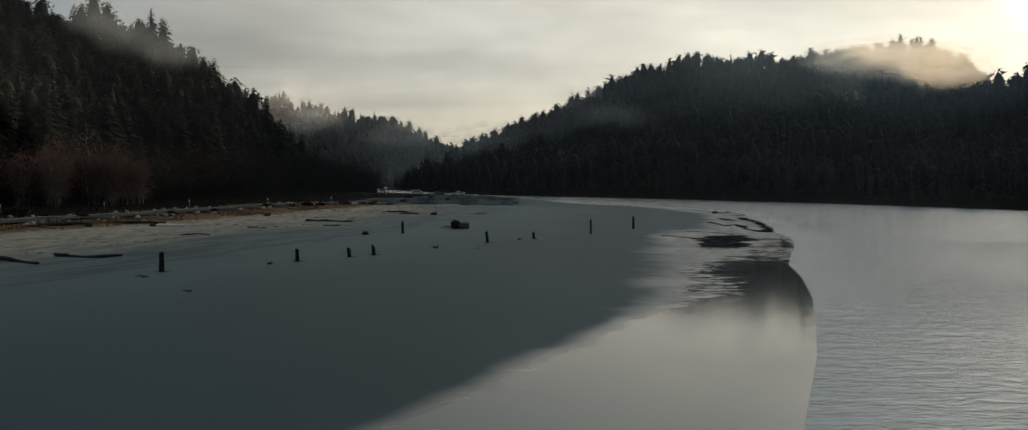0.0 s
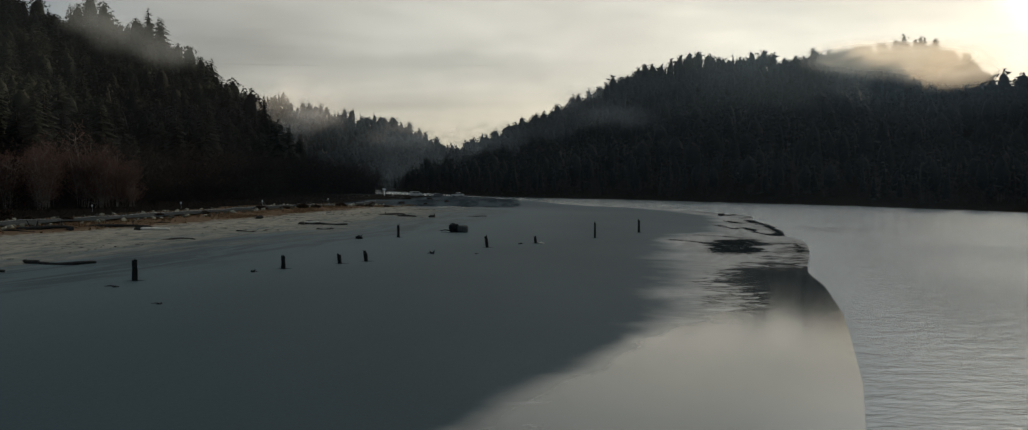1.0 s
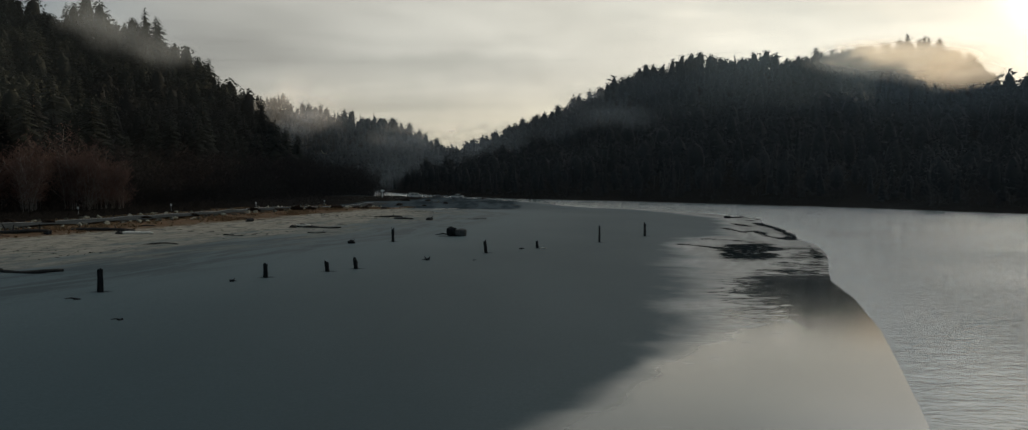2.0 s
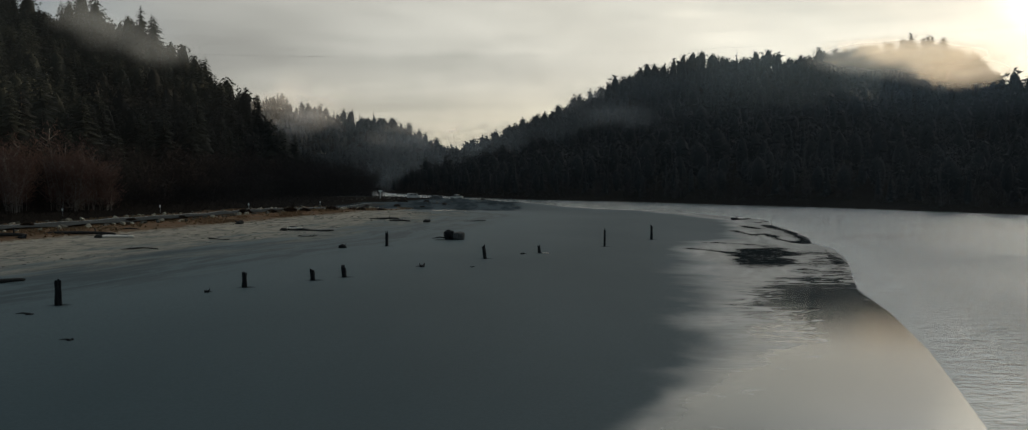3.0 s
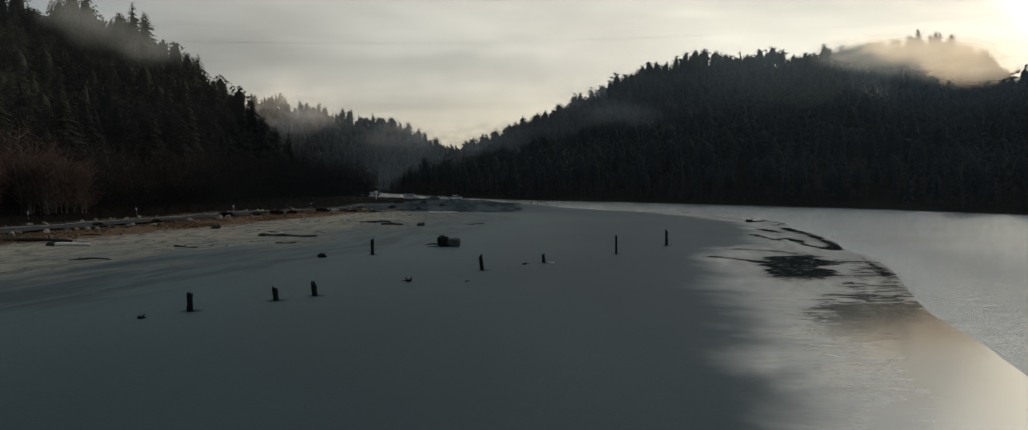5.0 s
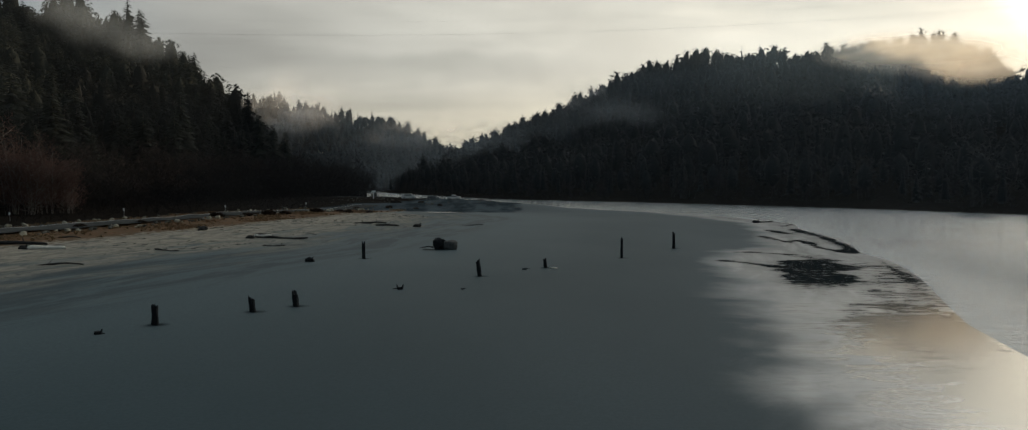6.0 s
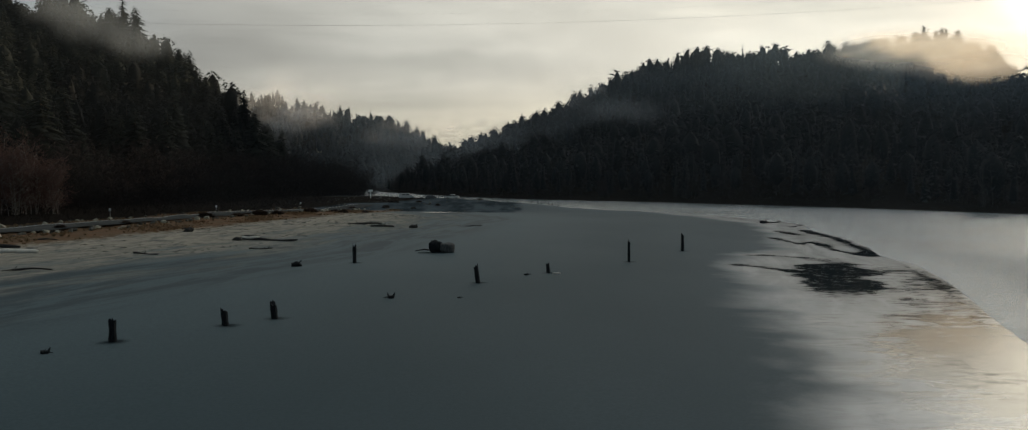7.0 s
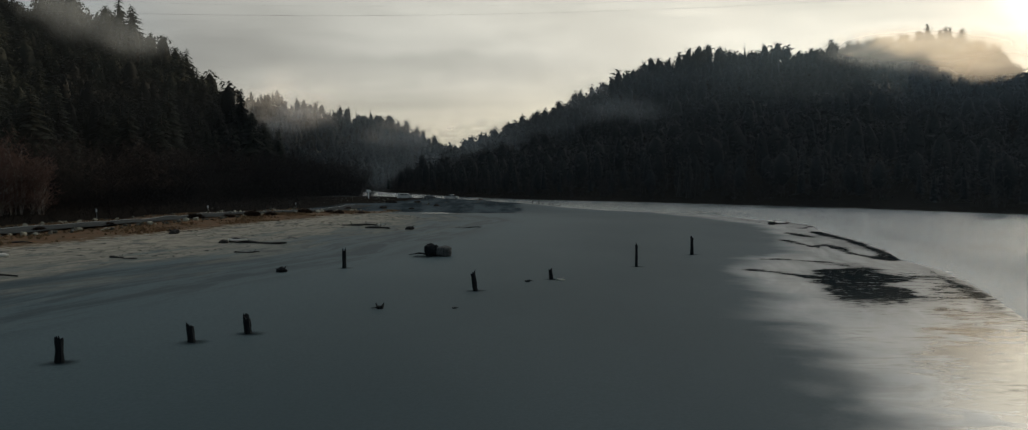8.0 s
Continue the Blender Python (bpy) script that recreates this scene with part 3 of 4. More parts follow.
def woods(name, spots, kinds, mat, seed, label, trunks=True):
    """Many far trees as one object. spots: x, y and height."""
    r = np.random.RandomState(seed)
    vs, fs, base = [], [], 0
    zs = land(spots[:, 0], spots[:, 1])
    for (x, y, hgt), z in zip(spots, zs):
        cv, cf, tv, tf = kinds[r.randint(len(kinds))]
        v = np.concatenate([cv, tv]) if trunks else cv
        f = np.concatenate([cf, tf + len(cv)]) if trunks else cf
        a, k, w = r.uniform(0, 6.28), hgt / 30.0, r.uniform(0.85, 1.2)
        c, s = math.cos(a) * k * w, math.sin(a) * k * w
        lean = r.uniform(-0.03, 0.03, 2)
        px, py, pz = v[:, 0], v[:, 1], v[:, 2] * k
        vs.append(np.stack([x + px * c - py * s + lean[0] * pz, y + px * s + py * c + lean[1] * pz, z - 0.3 + pz], -1))
        fs.append(f + base)
        base += len(v)
    me = fast_mesh(name, np.concatenate(vs), np.concatenate(fs))
    return tagged(link_mesh(name, me, mat), label, "forest", kind="stuff")


def scatter(seed, x0, x1, y0, y1, gap, keep):
    """Uneven rows of places on a grid that is shaken, those where keep() holds."""
    r = np.random.RandomState(seed)
    xs, ys = np.meshgrid(np.arange(x0, x1, gap), np.arange(y0, y1, gap))
    xs = xs.ravel() + r.uniform(-0.48, 0.48, xs.size) * gap
    ys = ys.ravel() + r.uniform(-0.48, 0.48, ys.size) * gap
    ok = keep(xs, ys)
    return xs[ok], ys[ok], r


def in_view(x, y, near=0.0):
    return (np.abs(x) < 0.72 * (y + 10)) & (y > near)


far_kinds = [conifer(k, 30, s, n, sh, b) for k, s, n, sh, b in ((1, 6.2, 27, "cone", 0.12), (2, 8.0, 44, "round", 0.2), (3, 5.6, 27, "cone", 0.2), (4, 9.0, 48, "round", 0.25), (5, 7.5, 44, "round", 0.3),
                                                                 (6, 5.4, 27, "cone", 0.1), (7, 9.5, 48, "round", 0.25))]
sparse_kinds = [conifer(30 + k, 30, s, n, sh, b) for k, s, n, sh, b in ((1, 5.8, 32, "cone", 0.12), (2, 7.0, 44, "round", 0.2), (3, 6.0, 40, "round", 0.3), (4, 8.5, 48, "round", 0.3), (5, 9.0, 48, "round", 0.35))]
mid_kinds = [conifer(10 + k, 30, s, n, sh, b) for k, s, n, sh, b in ((1, 9.0, 88, "cone", 0.06), (2, 8.6, 180, "round", 0.1), (3, 8.6, 130, "round", 0.12), (4, 9.6, 92, "cone", 0.08), (5, 8.0, 80, "cone", 0.1), (6, 9.2, 180, "round", 0.12))]

far_off = lambda x, y: -side(x, y, FAR_SHORE)
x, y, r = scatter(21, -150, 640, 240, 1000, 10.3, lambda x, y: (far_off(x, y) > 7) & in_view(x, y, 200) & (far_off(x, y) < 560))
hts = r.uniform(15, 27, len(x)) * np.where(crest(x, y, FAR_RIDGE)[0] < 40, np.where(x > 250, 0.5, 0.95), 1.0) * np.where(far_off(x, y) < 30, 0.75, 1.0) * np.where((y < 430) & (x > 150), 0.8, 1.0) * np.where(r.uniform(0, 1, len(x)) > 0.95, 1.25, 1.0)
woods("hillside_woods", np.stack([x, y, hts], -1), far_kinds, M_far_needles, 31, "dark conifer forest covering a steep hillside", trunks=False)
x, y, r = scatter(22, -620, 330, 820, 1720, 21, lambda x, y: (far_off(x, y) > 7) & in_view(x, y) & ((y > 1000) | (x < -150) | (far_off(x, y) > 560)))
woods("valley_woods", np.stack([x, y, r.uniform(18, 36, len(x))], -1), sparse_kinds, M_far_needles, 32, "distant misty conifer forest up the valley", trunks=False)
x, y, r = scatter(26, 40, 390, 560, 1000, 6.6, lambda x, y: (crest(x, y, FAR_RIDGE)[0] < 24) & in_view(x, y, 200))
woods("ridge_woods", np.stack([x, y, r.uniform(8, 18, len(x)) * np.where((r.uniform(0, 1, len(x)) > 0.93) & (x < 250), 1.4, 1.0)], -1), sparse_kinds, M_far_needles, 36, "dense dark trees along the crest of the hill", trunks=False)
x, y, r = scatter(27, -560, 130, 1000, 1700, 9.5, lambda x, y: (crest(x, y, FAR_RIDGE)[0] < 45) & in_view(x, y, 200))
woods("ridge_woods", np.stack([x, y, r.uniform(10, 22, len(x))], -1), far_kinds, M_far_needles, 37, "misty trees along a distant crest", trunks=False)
x, y, r = scatter(23, -520, -85, 120, 640, 9.0, lambda x, y: (side(x, y, FOOT) > 4) & in_view(x, y, 150))
hts = r.uniform(16, 29, len(x)) * np.where(r.uniform(0, 1, len(x)) > 0.95, 1.2, 1.0) * np.where((x > -152) & (y > 425), 0.58, 1.0)
near_row = side(x, y, FOOT) < 26
lit_trees = (land(x, y) > 44 + 10 * waves(x, y, 60, 61)) | (x < -0.50 * y + 8 * waves(x, y, 40, 62))
woods("hillside_woods", np.stack([x, y, hts], -1)[~near_row & ~lit_trees], mid_kinds, M_shaded_needles, 33, "dense conifer forest above the road, painted as if in shade")
woods("hillside_woods", np.stack([x, y, hts], -1)[~near_row & lit_trees], mid_kinds, M_lit_needles, 39, "dense dark green conifer forest on the upper slope, painted as if lit")
bx, by, br = scatter(28, -360, -170, 480, 570, 6.5, lambda x, y: (crest(x, y, LEFT_RIDGE)[0] < 16) & in_view(x, y, 200))
woods("ridge_woods", np.stack([bx, by, br.uniform(11, 20, len(bx))], -1), sparse_kinds[1:], M_lit_needles, 41, "bushy dark green trees along the misty crest", trunks=False)

# the first trees of the hill behind the road, each by itself
near_kinds = [conifer(60 + k, 26, s, 170, sh, b) for k, s, sh, b in ((1, 6.4, "cone", 0.05), (2, 7.4, "cone", 0.08), (3, 6.4, "cone", 0.12), (4, 5.8, "cone", 0.04))]
tree_models = []
for k, (cv, cf, tv, tf) in enumerate(near_kinds):
    base = empty("conifer", pose(0, 0, 0))
    link_mesh("crown", fast_mesh("crown", cv, cf), M_lit_needles if k in (1, 3) else M_shaded_needles, base)
    link_mesh("trunk", fast_mesh("trunk", tv, tf), M_bark, base)
    tagged(base, "dark green conifer at the foot of the hill", "tree", group="conifers behind the road")
    tree_models.append(base)
near_spots = list(zip(x[near_row], y[near_row], hts[near_row]))
near_spots.append((-141.0, 468.0, 23.0))
for i, (tx, ty, th) in enumerate(near_spots):
    k = th / 26.0 * 1.1
    m = pose(tx, ty, float(land(tx, ty)) - 0.3, r.uniform(-2, 2), r.uniform(-2, 2), r.uniform(0, 360))
    ob = tree_models[i] if i < len(tree_models) else copy_thing(tree_models[i % len(tree_models)], m)
    ob.matrix_world = m
    ob.scale = (k, k, k)


def tube(v, f, pts, radii, sides=5):
    """Adds a tapered tube along points to lists of points and triangles."""
    rings = []
    for k, p in enumerate(pts):
        a = pts[max(0, k - 1)]
        b = pts[min(len(pts) - 1, k + 1)]
        q = Vector((b[0] - a[0], b[1] - a[1], b[2] - a[2])).to_track_quat("Z", "Y")
        base = len(v)
        for j in range(sides):
            w = q @ Vector((radii[k] * math.cos(j * math.tau / sides), radii[k] * math.sin(j * math.tau / sides), 0))
            v.append((p[0] + w.x, p[1] + w.y, p[2] + w.z))
        rings.append(base)
    for p, q in zip(rings, rings[1:]):
        for j in range(sides):
            n = (j + 1) % sides
            f += [(p + j, p + n, q + n), (p + j, q + n, q + j)]


def bare_tree(seed, height, stems, twigs, spread, low=False):
    """A leafless alder: curved pale stems, limbs, and a haze of twigs."""
    r = np.random.RandomState(seed)
    v, f, tv, tf, tips = [], [], [], [], []
    for s in range(stems):
        a, out = r.uniform(0, 6.28), r.uniform(0.15, 0.45) * spread
        h = height * r.uniform(0.75, 1.0)
        bx, by = r.uniform(-0.9, 0.9), r.uniform(-0.9, 0.9)
        pts = [(bx + math.cos(a) * out * u ** 1.5 + r.uniform(-0.12, 0.12), by + math.sin(a) * out * u ** 1.5 + r.uniform(-0.12, 0.12), -0.5 + u * (h * 0.9 + 0.5)) for u in np.linspace(0, 1, 6)]
        tube(v, f, pts, [0.07 * (1 - 0.8 * u) * height / 14 for u in np.linspace(0, 1, 6)])
        for k in range(9):
            u = r.uniform(0.1, 0.98)
            i = min(4, int(u * 5))
            p = [pts[i][c] + (u * 5 - i) * (pts[i + 1][c] - pts[i][c]) for c in range(3)]
            b, ln = r.uniform(0, 6.28), r.uniform(0.2, 0.42) * spread * (1.25 - 0.6 * u)
            e = (p[0] + ln * math.cos(b), p[1] + ln * math.sin(b), p[2] + ln * r.uniform(0.4, 1.1))
            m = ((p[0] + e[0]) / 2, (p[1] + e[1]) / 2, (p[2] + e[2]) / 2 - 0.1 * ln)
            tube(v, f, [p, m, e], [0.06, 0.045, 0.02], 3)
            tips += [m, e, e]
        tips += [pts[4], pts[5]]
        if low:
            tips += [pts[1]] * 8 + [pts[2]] * 8 + [pts[3]] * 4
    for k in range(twigs):
        p = tips[r.randint(len(tips))]
        p = [p[c] + r.normal(0, 0.55 if low else 0.7) for c in range(3)]
        a, ln, w = r.uniform(0, 6.28), r.uniform(0.8, 2.0), r.uniform(0.04, 0.09) if low else r.uniform(0.02, 0.045)
        dx, dy, dz = ln * math.cos(a) * 0.8, ln * math.sin(a) * 0.8, ln * r.uniform(0.1, 1.0)
        b = len(tv)
        tv += [(p[0] - w * math.sin(a), p[1] + w * math.cos(a), p[2]), (p[0] + w * math.sin(a), p[1] - w * math.cos(a), p[2]), (p[0] + dx, p[1] + dy, p[2] + dz), (p[0] + dx * 0.4, p[1] + dy * 0.4, p[2] + dz * 0.4 + 2 * w)]
        tf += [(b, b + 1, b + 2), (b, b + 3, b + 1), (b + 3, b + 2, b + 1)]
    return np.array(tv), np.array(tf), np.array(v), np.array(f)


alder_models = []
for k, (h, st, sp) in enumerate(((15.0, 4, 7.0), (16.5, 5, 8.0), (13.0, 3, 6.0), (12.0, 5, 6.5))):
    cv, cf, tv, tf = bare_tree(80 + k, h, st + 2, 1500, sp)
    base = empty("bare_alder", pose(0, 0, 0))
    link_mesh("crown", fast_mesh("crown", cv, cf), M_twigs, base, "haze of red-brown twigs")
    link_mesh("trunk", fast_mesh("trunk", tv, tf), M_alder_bark, base, "pale slender stems")
    tagged(base, "leafless alder with pale stems and red-brown twigs", "tree", group="alders beside the road")
    alder_models.append(base)
ALDERS = [(-110, 197, 1.1), (-104, 203, 1.15), (-114, 206, 1.1), (-99, 201, 1.1), (-119, 200, 0.95), (-125, 196, 0.8), (-129, 204, 0.9), (-96, 208, 1.0), (-121, 212, 0.95), (-107, 191, 0.8), (-131, 190, 0.75), (-102, 209, 1.1),
          (-116.5, 194, 0.85), (-112.5, 200, 1.0), (-107, 208, 1.1), (-123, 206, 0.9), (-101, 205, 1.0), (-97, 203.5, 0.95), (-93.5, 206, 0.8), (-127, 200, 0.8), (-117, 208, 1.0)]
for i, (tx, ty, k) in enumerate(ALDERS):
    m = pose(tx, ty, float(land(tx, ty)), 0, 0, 47 * i)
    ob = alder_models[i] if i < 4 else copy_thing(alder_models[i % 4], m)
    ob.matrix_world = m
    ob.scale = (k, k, k)

# thickets of bare brush along the foot of both hills
brush_kinds = [tuple(a * (30 / 12.0) if a.dtype.kind == "f" else a for a in bare_tree(90 + k, 12, 2, 135, 7.0, True)) for k in range(4)]
x, y, r = scatter(24, -220, -70, 130, 480, 5.6, lambda x, y: (side(x, y, FOOT) > -28 + 7 * waves(x, y, 30, 17)) & (side(x, y, FOOT) < 8) & in_view(x, y, 130) & ((y > 212) | (x < -118)))
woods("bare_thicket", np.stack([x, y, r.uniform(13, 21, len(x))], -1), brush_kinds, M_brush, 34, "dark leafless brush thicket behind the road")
low_kinds = [tuple(a * (30 / 12.0) if a.dtype.kind == "f" else a for a in bare_tree(95 + k, 12, 2, 44, 11.0, True)) for k in range(4)]
x, y, r = scatter(28, -190, -55, 130, 400, 4.3, lambda x, y: (side(x, y, FOOT) < -20) & (side(x, y, ROAD) > 9 + 2 * waves(x, y, 15, 18)) & (side(x, y, EDGE) > 70) & in_view(x, y, 130))
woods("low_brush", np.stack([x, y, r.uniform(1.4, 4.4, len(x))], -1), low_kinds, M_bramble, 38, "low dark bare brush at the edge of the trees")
x, y, r = scatter(25, -120, 200, 240, 760, 7.5, lambda x, y: (far_off(x, y) > 4) & (far_off(x, y) < 22) & in_view(x, y, 200))
woods("shore_thicket", np.stack([x, y, r.uniform(6, 12, len(x))], -1), brush_kinds, M_shore_brush, 35, "bare pale-stemmed brush along the far shore")

pale_kinds = [tuple(a * (30 / 12.0) if a.dtype.kind == "f" else a for a in bare_tree(120 + k, 12, 3, 40, 4.5)) for k in range(3)]
x, y, r = scatter(29, 60, 190, 250, 420, 6.0, lambda x, y: (far_off(x, y) > 9) & (far_off(x, y) < 55) & (waves(x, y, 26, 63) > 0.42))
woods("pale_alders", np.stack([x, y, r.uniform(13, 21, len(x))], -1), pale_kinds, M_pale_stem, 40, "bare alders with pale stems among dark trees")

# ---------------------------------------------------------------- pilings


def piling(seed, h, rad, lean=0.0, split=False):
    """A weathered pile: grooved, gnawed sides and a splintered top."""
    r = np.random.RandomState(seed)
    bm = bmesh.new()
    rings, n = [], 16
    groove = r.uniform(-0.12, 0.08, n)
    jag = r.uniform(-0.20, 0.04, n) * h
    for k in range(9):
        u = k / 8
        ring = []
        for j in range(n):
            a = j * math.tau / n
            w = rad * (1.10 - 0.16 * u) * (1 + groove[j] + 0.10 * math.sin(3 * a + seed) + 0.07 * math.sin(11 * u + 2 * a + seed) + r.uniform(-0.05, 0.05))
            top = (jag[j] + (0.09 * h * math.sin(a + seed) if not split else 0.20 * h * abs(math.cos(a)) - 0.16 * h)) if k == 8 else 0
            ring.append(bm.verts.new((w * math.cos(a) + lean * u * h, w * math.sin(a), -0.5 + u * (h + 0.5) + top)))
        rings.append(ring)
    for p, q in zip(rings, rings[1:]):
        for j in range(n):
            bm.faces.new((p[j], p[(j + 1) % n], q[(j + 1) % n], q[j]))
    hub = bm.verts.new((lean * h, 0, h * 0.84))
    for j in range(n):
        bm.faces.new((rings[-1][j], rings[-1][(j + 1) % n], hub))
    return bm


PILES = [(-31.5, 73.8, 1.75, 0.21, 0.0), (-22.0, 84.0, 1.30, 0.20, 0.0), (-17.6, 89.0, 1.05, 0.19, -0.13), (-15.4, 91.6, 1.05, 0.21, -0.12), (-16.5, 123.4, 1.95, 0.19, 0.0),
         (-3.2, 109.7, 1.55, 0.19, -0.16), (3.2, 117.2, 1.0, 0.17, -0.12), (12.4, 128.0, 2.3, 0.135, 0.0), (21.2, 142.1, 2.2, 0.18, 0.0)]


def sand_disc(x, y, rx, ry):
    """A low disc of darker sand round a foot, fading out at its rim."""
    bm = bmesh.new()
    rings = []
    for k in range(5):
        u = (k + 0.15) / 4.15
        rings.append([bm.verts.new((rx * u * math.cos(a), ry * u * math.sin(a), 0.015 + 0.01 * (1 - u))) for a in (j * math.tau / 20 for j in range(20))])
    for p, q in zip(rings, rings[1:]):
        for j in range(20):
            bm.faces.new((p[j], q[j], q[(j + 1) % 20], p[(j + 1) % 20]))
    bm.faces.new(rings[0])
    ob = part("wet_hollow", bm, M_dark_patch, soft=True)
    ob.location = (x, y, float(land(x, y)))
    return tagged(ob, "dark soft-edged patch of sand", "ground", kind="structure")


for i, (x, y, h, rad, lean) in enumerate(PILES):
    ob = part("piling", piling(40 + i, h, rad, lean, i == 4), M_piling)
    ob.location = (x, y, float(land(x, y)))
    tagged(ob, "weathered black timber pile standing in damp sand", "post", group="old pier pilings")
    sand_disc(x + 0.1, y, 1.0, 0.8)

for i in range(6):
    x, y = 6.5 + 1.75 * i + (0.5 if i % 2 else 0), 320.5 - 0.6 * i
    ob = part("piling", piling(160 + i, 1.9 - 0.16 * i, 0.2), M_piling)
    ob.location = (x, y, float(land(x, y)))
    tagged(ob, "far timber pile at the water's edge", "post", group="row of far pilings")

# ---------------------------------------------------------------- driftwood


def log_mesh(seed, length, r0, r1, bend=0.25, knots=3, buried=0.3):
    """A drift log lying along x, tapered and bent, with broken ends and limb stubs."""
    r = np.random.RandomState(seed)
    bm = bmesh.new()
    rings, n = [], 11
    for k in range(12):
        u = k / 11
        rad = (r0 + (r1 - r0) * u) * (0.75 if k in (0, 11) else 1) * (1 + 0.06 * math.sin(9 * u + seed))
        cy, cz = bend * length * 0.12 * math.sin(3.1 * u + seed), rad * (1 - buried) + 0.03 * length * bend * math.sin(5 * u + seed)
        rings.append([bm.verts.new(((u - 0.5) * length + (r.uniform(-0.15, 0.15) if k in (0, 11) else 0), cy + rad * math.cos(a) * r.uniform(0.9, 1.1), cz + rad * math.sin(a) * r.uniform(0.9, 1.1)))
                      for a in (j * math.tau / n for j in range(n))])
    for p, q in zip(rings, rings[1:]):
        for j in range(n):
            bm.faces.new((p[j], q[j], q[(j + 1) % n], p[(j + 1) % n]))
    bm.faces.new(rings[0])
    bm.faces.new(list(reversed(rings[-1])))
    for k in range(knots):
        u = r.uniform(0.15, 0.85)
        add_limb(bm, ((u - 0.5) * length, bend * length * 0.12 * math.sin(3.1 * u + seed), r0), (r.uniform(-0.4, 0.4), r.uniform(-0.7, 0.7), r.uniform(0.3, 0.9)), r.uniform(1.5, 4) * r0, 0.3 * r0)
    bmesh.ops.recalc_face_normals(bm, faces=bm.faces)
    return bm


def add_limb(bm, start, way, length, rad):
    v, f = [], []
    w = Vector(way).normalized()
    p = Vector(start)
    pts = [tuple(p - w * rad), tuple(p + w * length * 0.5 + Vector((0, 0, 0.08 * length))), tuple(p + w * length)]
    tube(v, f, pts, [rad, rad * 0.75, rad * 0.25], 6)
    vs = [bm.verts.new(c) for c in v]
    for t in f:
        bm.faces.new([vs[i] for i in t])


def root_wad(seed, rad, arms, tall=0.6):
    """A torn-up root: a lumpy, broken core with bent arms of root, sunk in the sand."""
    r = np.random.RandomState(seed)
    bm = bmesh.new()
    bmesh.ops.create_icosphere(bm, subdivisions=3, radius=rad * 0.62)
    for v in bm.verts:
        k = 1 + 0.55 * noise.noise(v.co * (1.7 / rad) + Vector((seed * 1.7, 0, 0))) + 0.22 * noise.noise(v.co * (5.0 / rad) + Vector((0, seed, 0)))
        v.co = Vector((v.co.x * k * 1.15, v.co.y * k * 0.85, v.co.z * k * tall + rad * 0.16))
    for k in range(arms):
        a, e = k * math.tau / arms + r.uniform(-0.6, 0.6), r.uniform(-0.15, 0.45) if k else 1.2
        add_limb(bm, (0.25 * rad * math.cos(a), 0.2 * rad * math.sin(a), rad * 0.2), (math.cos(a), 0.7 * math.sin(a), e), rad * r.uniform(0.45, 1.15), rad * r.uniform(0.08, 0.17))
    return bm


def lay(name, bm, mat, x, y, turn, label, category="driftwood", lift=0.0, soft=True, group="driftwood on the beach"):
    ob = part(name, bm, mat, soft=soft)
    ob.matrix_world = pose(x, y, float(land(x, y)) + lift, 0, 0, turn)
    return tagged(ob, label, category, group=group)


def broken_stub(seed, h, rad):
    """What is left of a pile: a jagged rim with one splinter standing higher."""
    bm = piling(seed, h * 0.55, rad * 0.85, 0.1, True)
    r = np.random.RandomState(seed)
    for k in range(3):
        a = r.uniform(0, 6.28)
        add_limb(bm, (rad * 0.7 * math.cos(a), rad * 0.7 * math.sin(a), 0.0), (0.35 * math.cos(a), 0.35 * math.sin(a), 1.0), h * r.uniform(0.6, 1.25), rad * r.uniform(0.25, 0.45))
    add_limb(bm, (0, 0, 0.04), (r.uniform(-1, 1), -0.3, 0.05), rad * 2.6, rad * 0.22)
    return bm


# low stubs and scraps that stick out of the sand, on the same line
for i, (x, y, h, rad) in enumerate(((-24.0, 81.0, 0.32, 0.22), (-9.4, 100.7, 0.42, 0.24), (1.0, 115.5, 0.22, 0.24), (-31.4, 70.2, 0.10, 0.30), (-24.6, 62.5, 0.10, 0.2), (50.0, 262.0, 0.8, 0.25), (-4.3, 101.2, 0.10, 0.15))):
    ob = part("broken_stub", broken_stub(140 + i, h, rad), M_piling)
    ob.location = (x, y, float(land(x, y)))
    tagged(ob, "broken black timber stub low in the sand", "stump", group="old pier pilings")

lay("drift_log", log_mesh(1, 5.6, 0.24, 0.16, 1.0, 0), M_drift, -47.5, 78.5, -8, "dark bent driftwood log on dry sand")
lay("drift_log", log_mesh(2, 1.5, 0.24, 0.20, 0.3, 0), M_drift, -46.3, 84.3, 6, "short dark driftwood log on dry sand")
lay("drift_log", log_mesh(3, 5.2, 0.22, 0.16, 0.7, 0), M_drift, -42.8, 84.2, 4, "long dark driftwood log on dry sand")
lay("drift_log", log_mesh(4, 7.5, 0.36, 0.22, 0.6, 4), M_drift, -67.5, 123.5, 4, "heap-side dark driftwood log with limb stubs")
lay("drift_log", log_mesh(5, 9.8, 0.30, 0.18, 0.3, 2), M_drift, -60.5, 131.0, -2, "long dark log lying in brown grass")
lay("drift_log", log_mesh(6, 4.0, 0.26, 0.20, 0.2, 0), M_bleached, -53.0, 126.5, 10, "bleached white driftwood log")
lay("root_wad", root_wad(7, 0.7, 5, 0.7), M_drift, -55.4, 126.2, 20, "dark root end of a bleached log", "root")
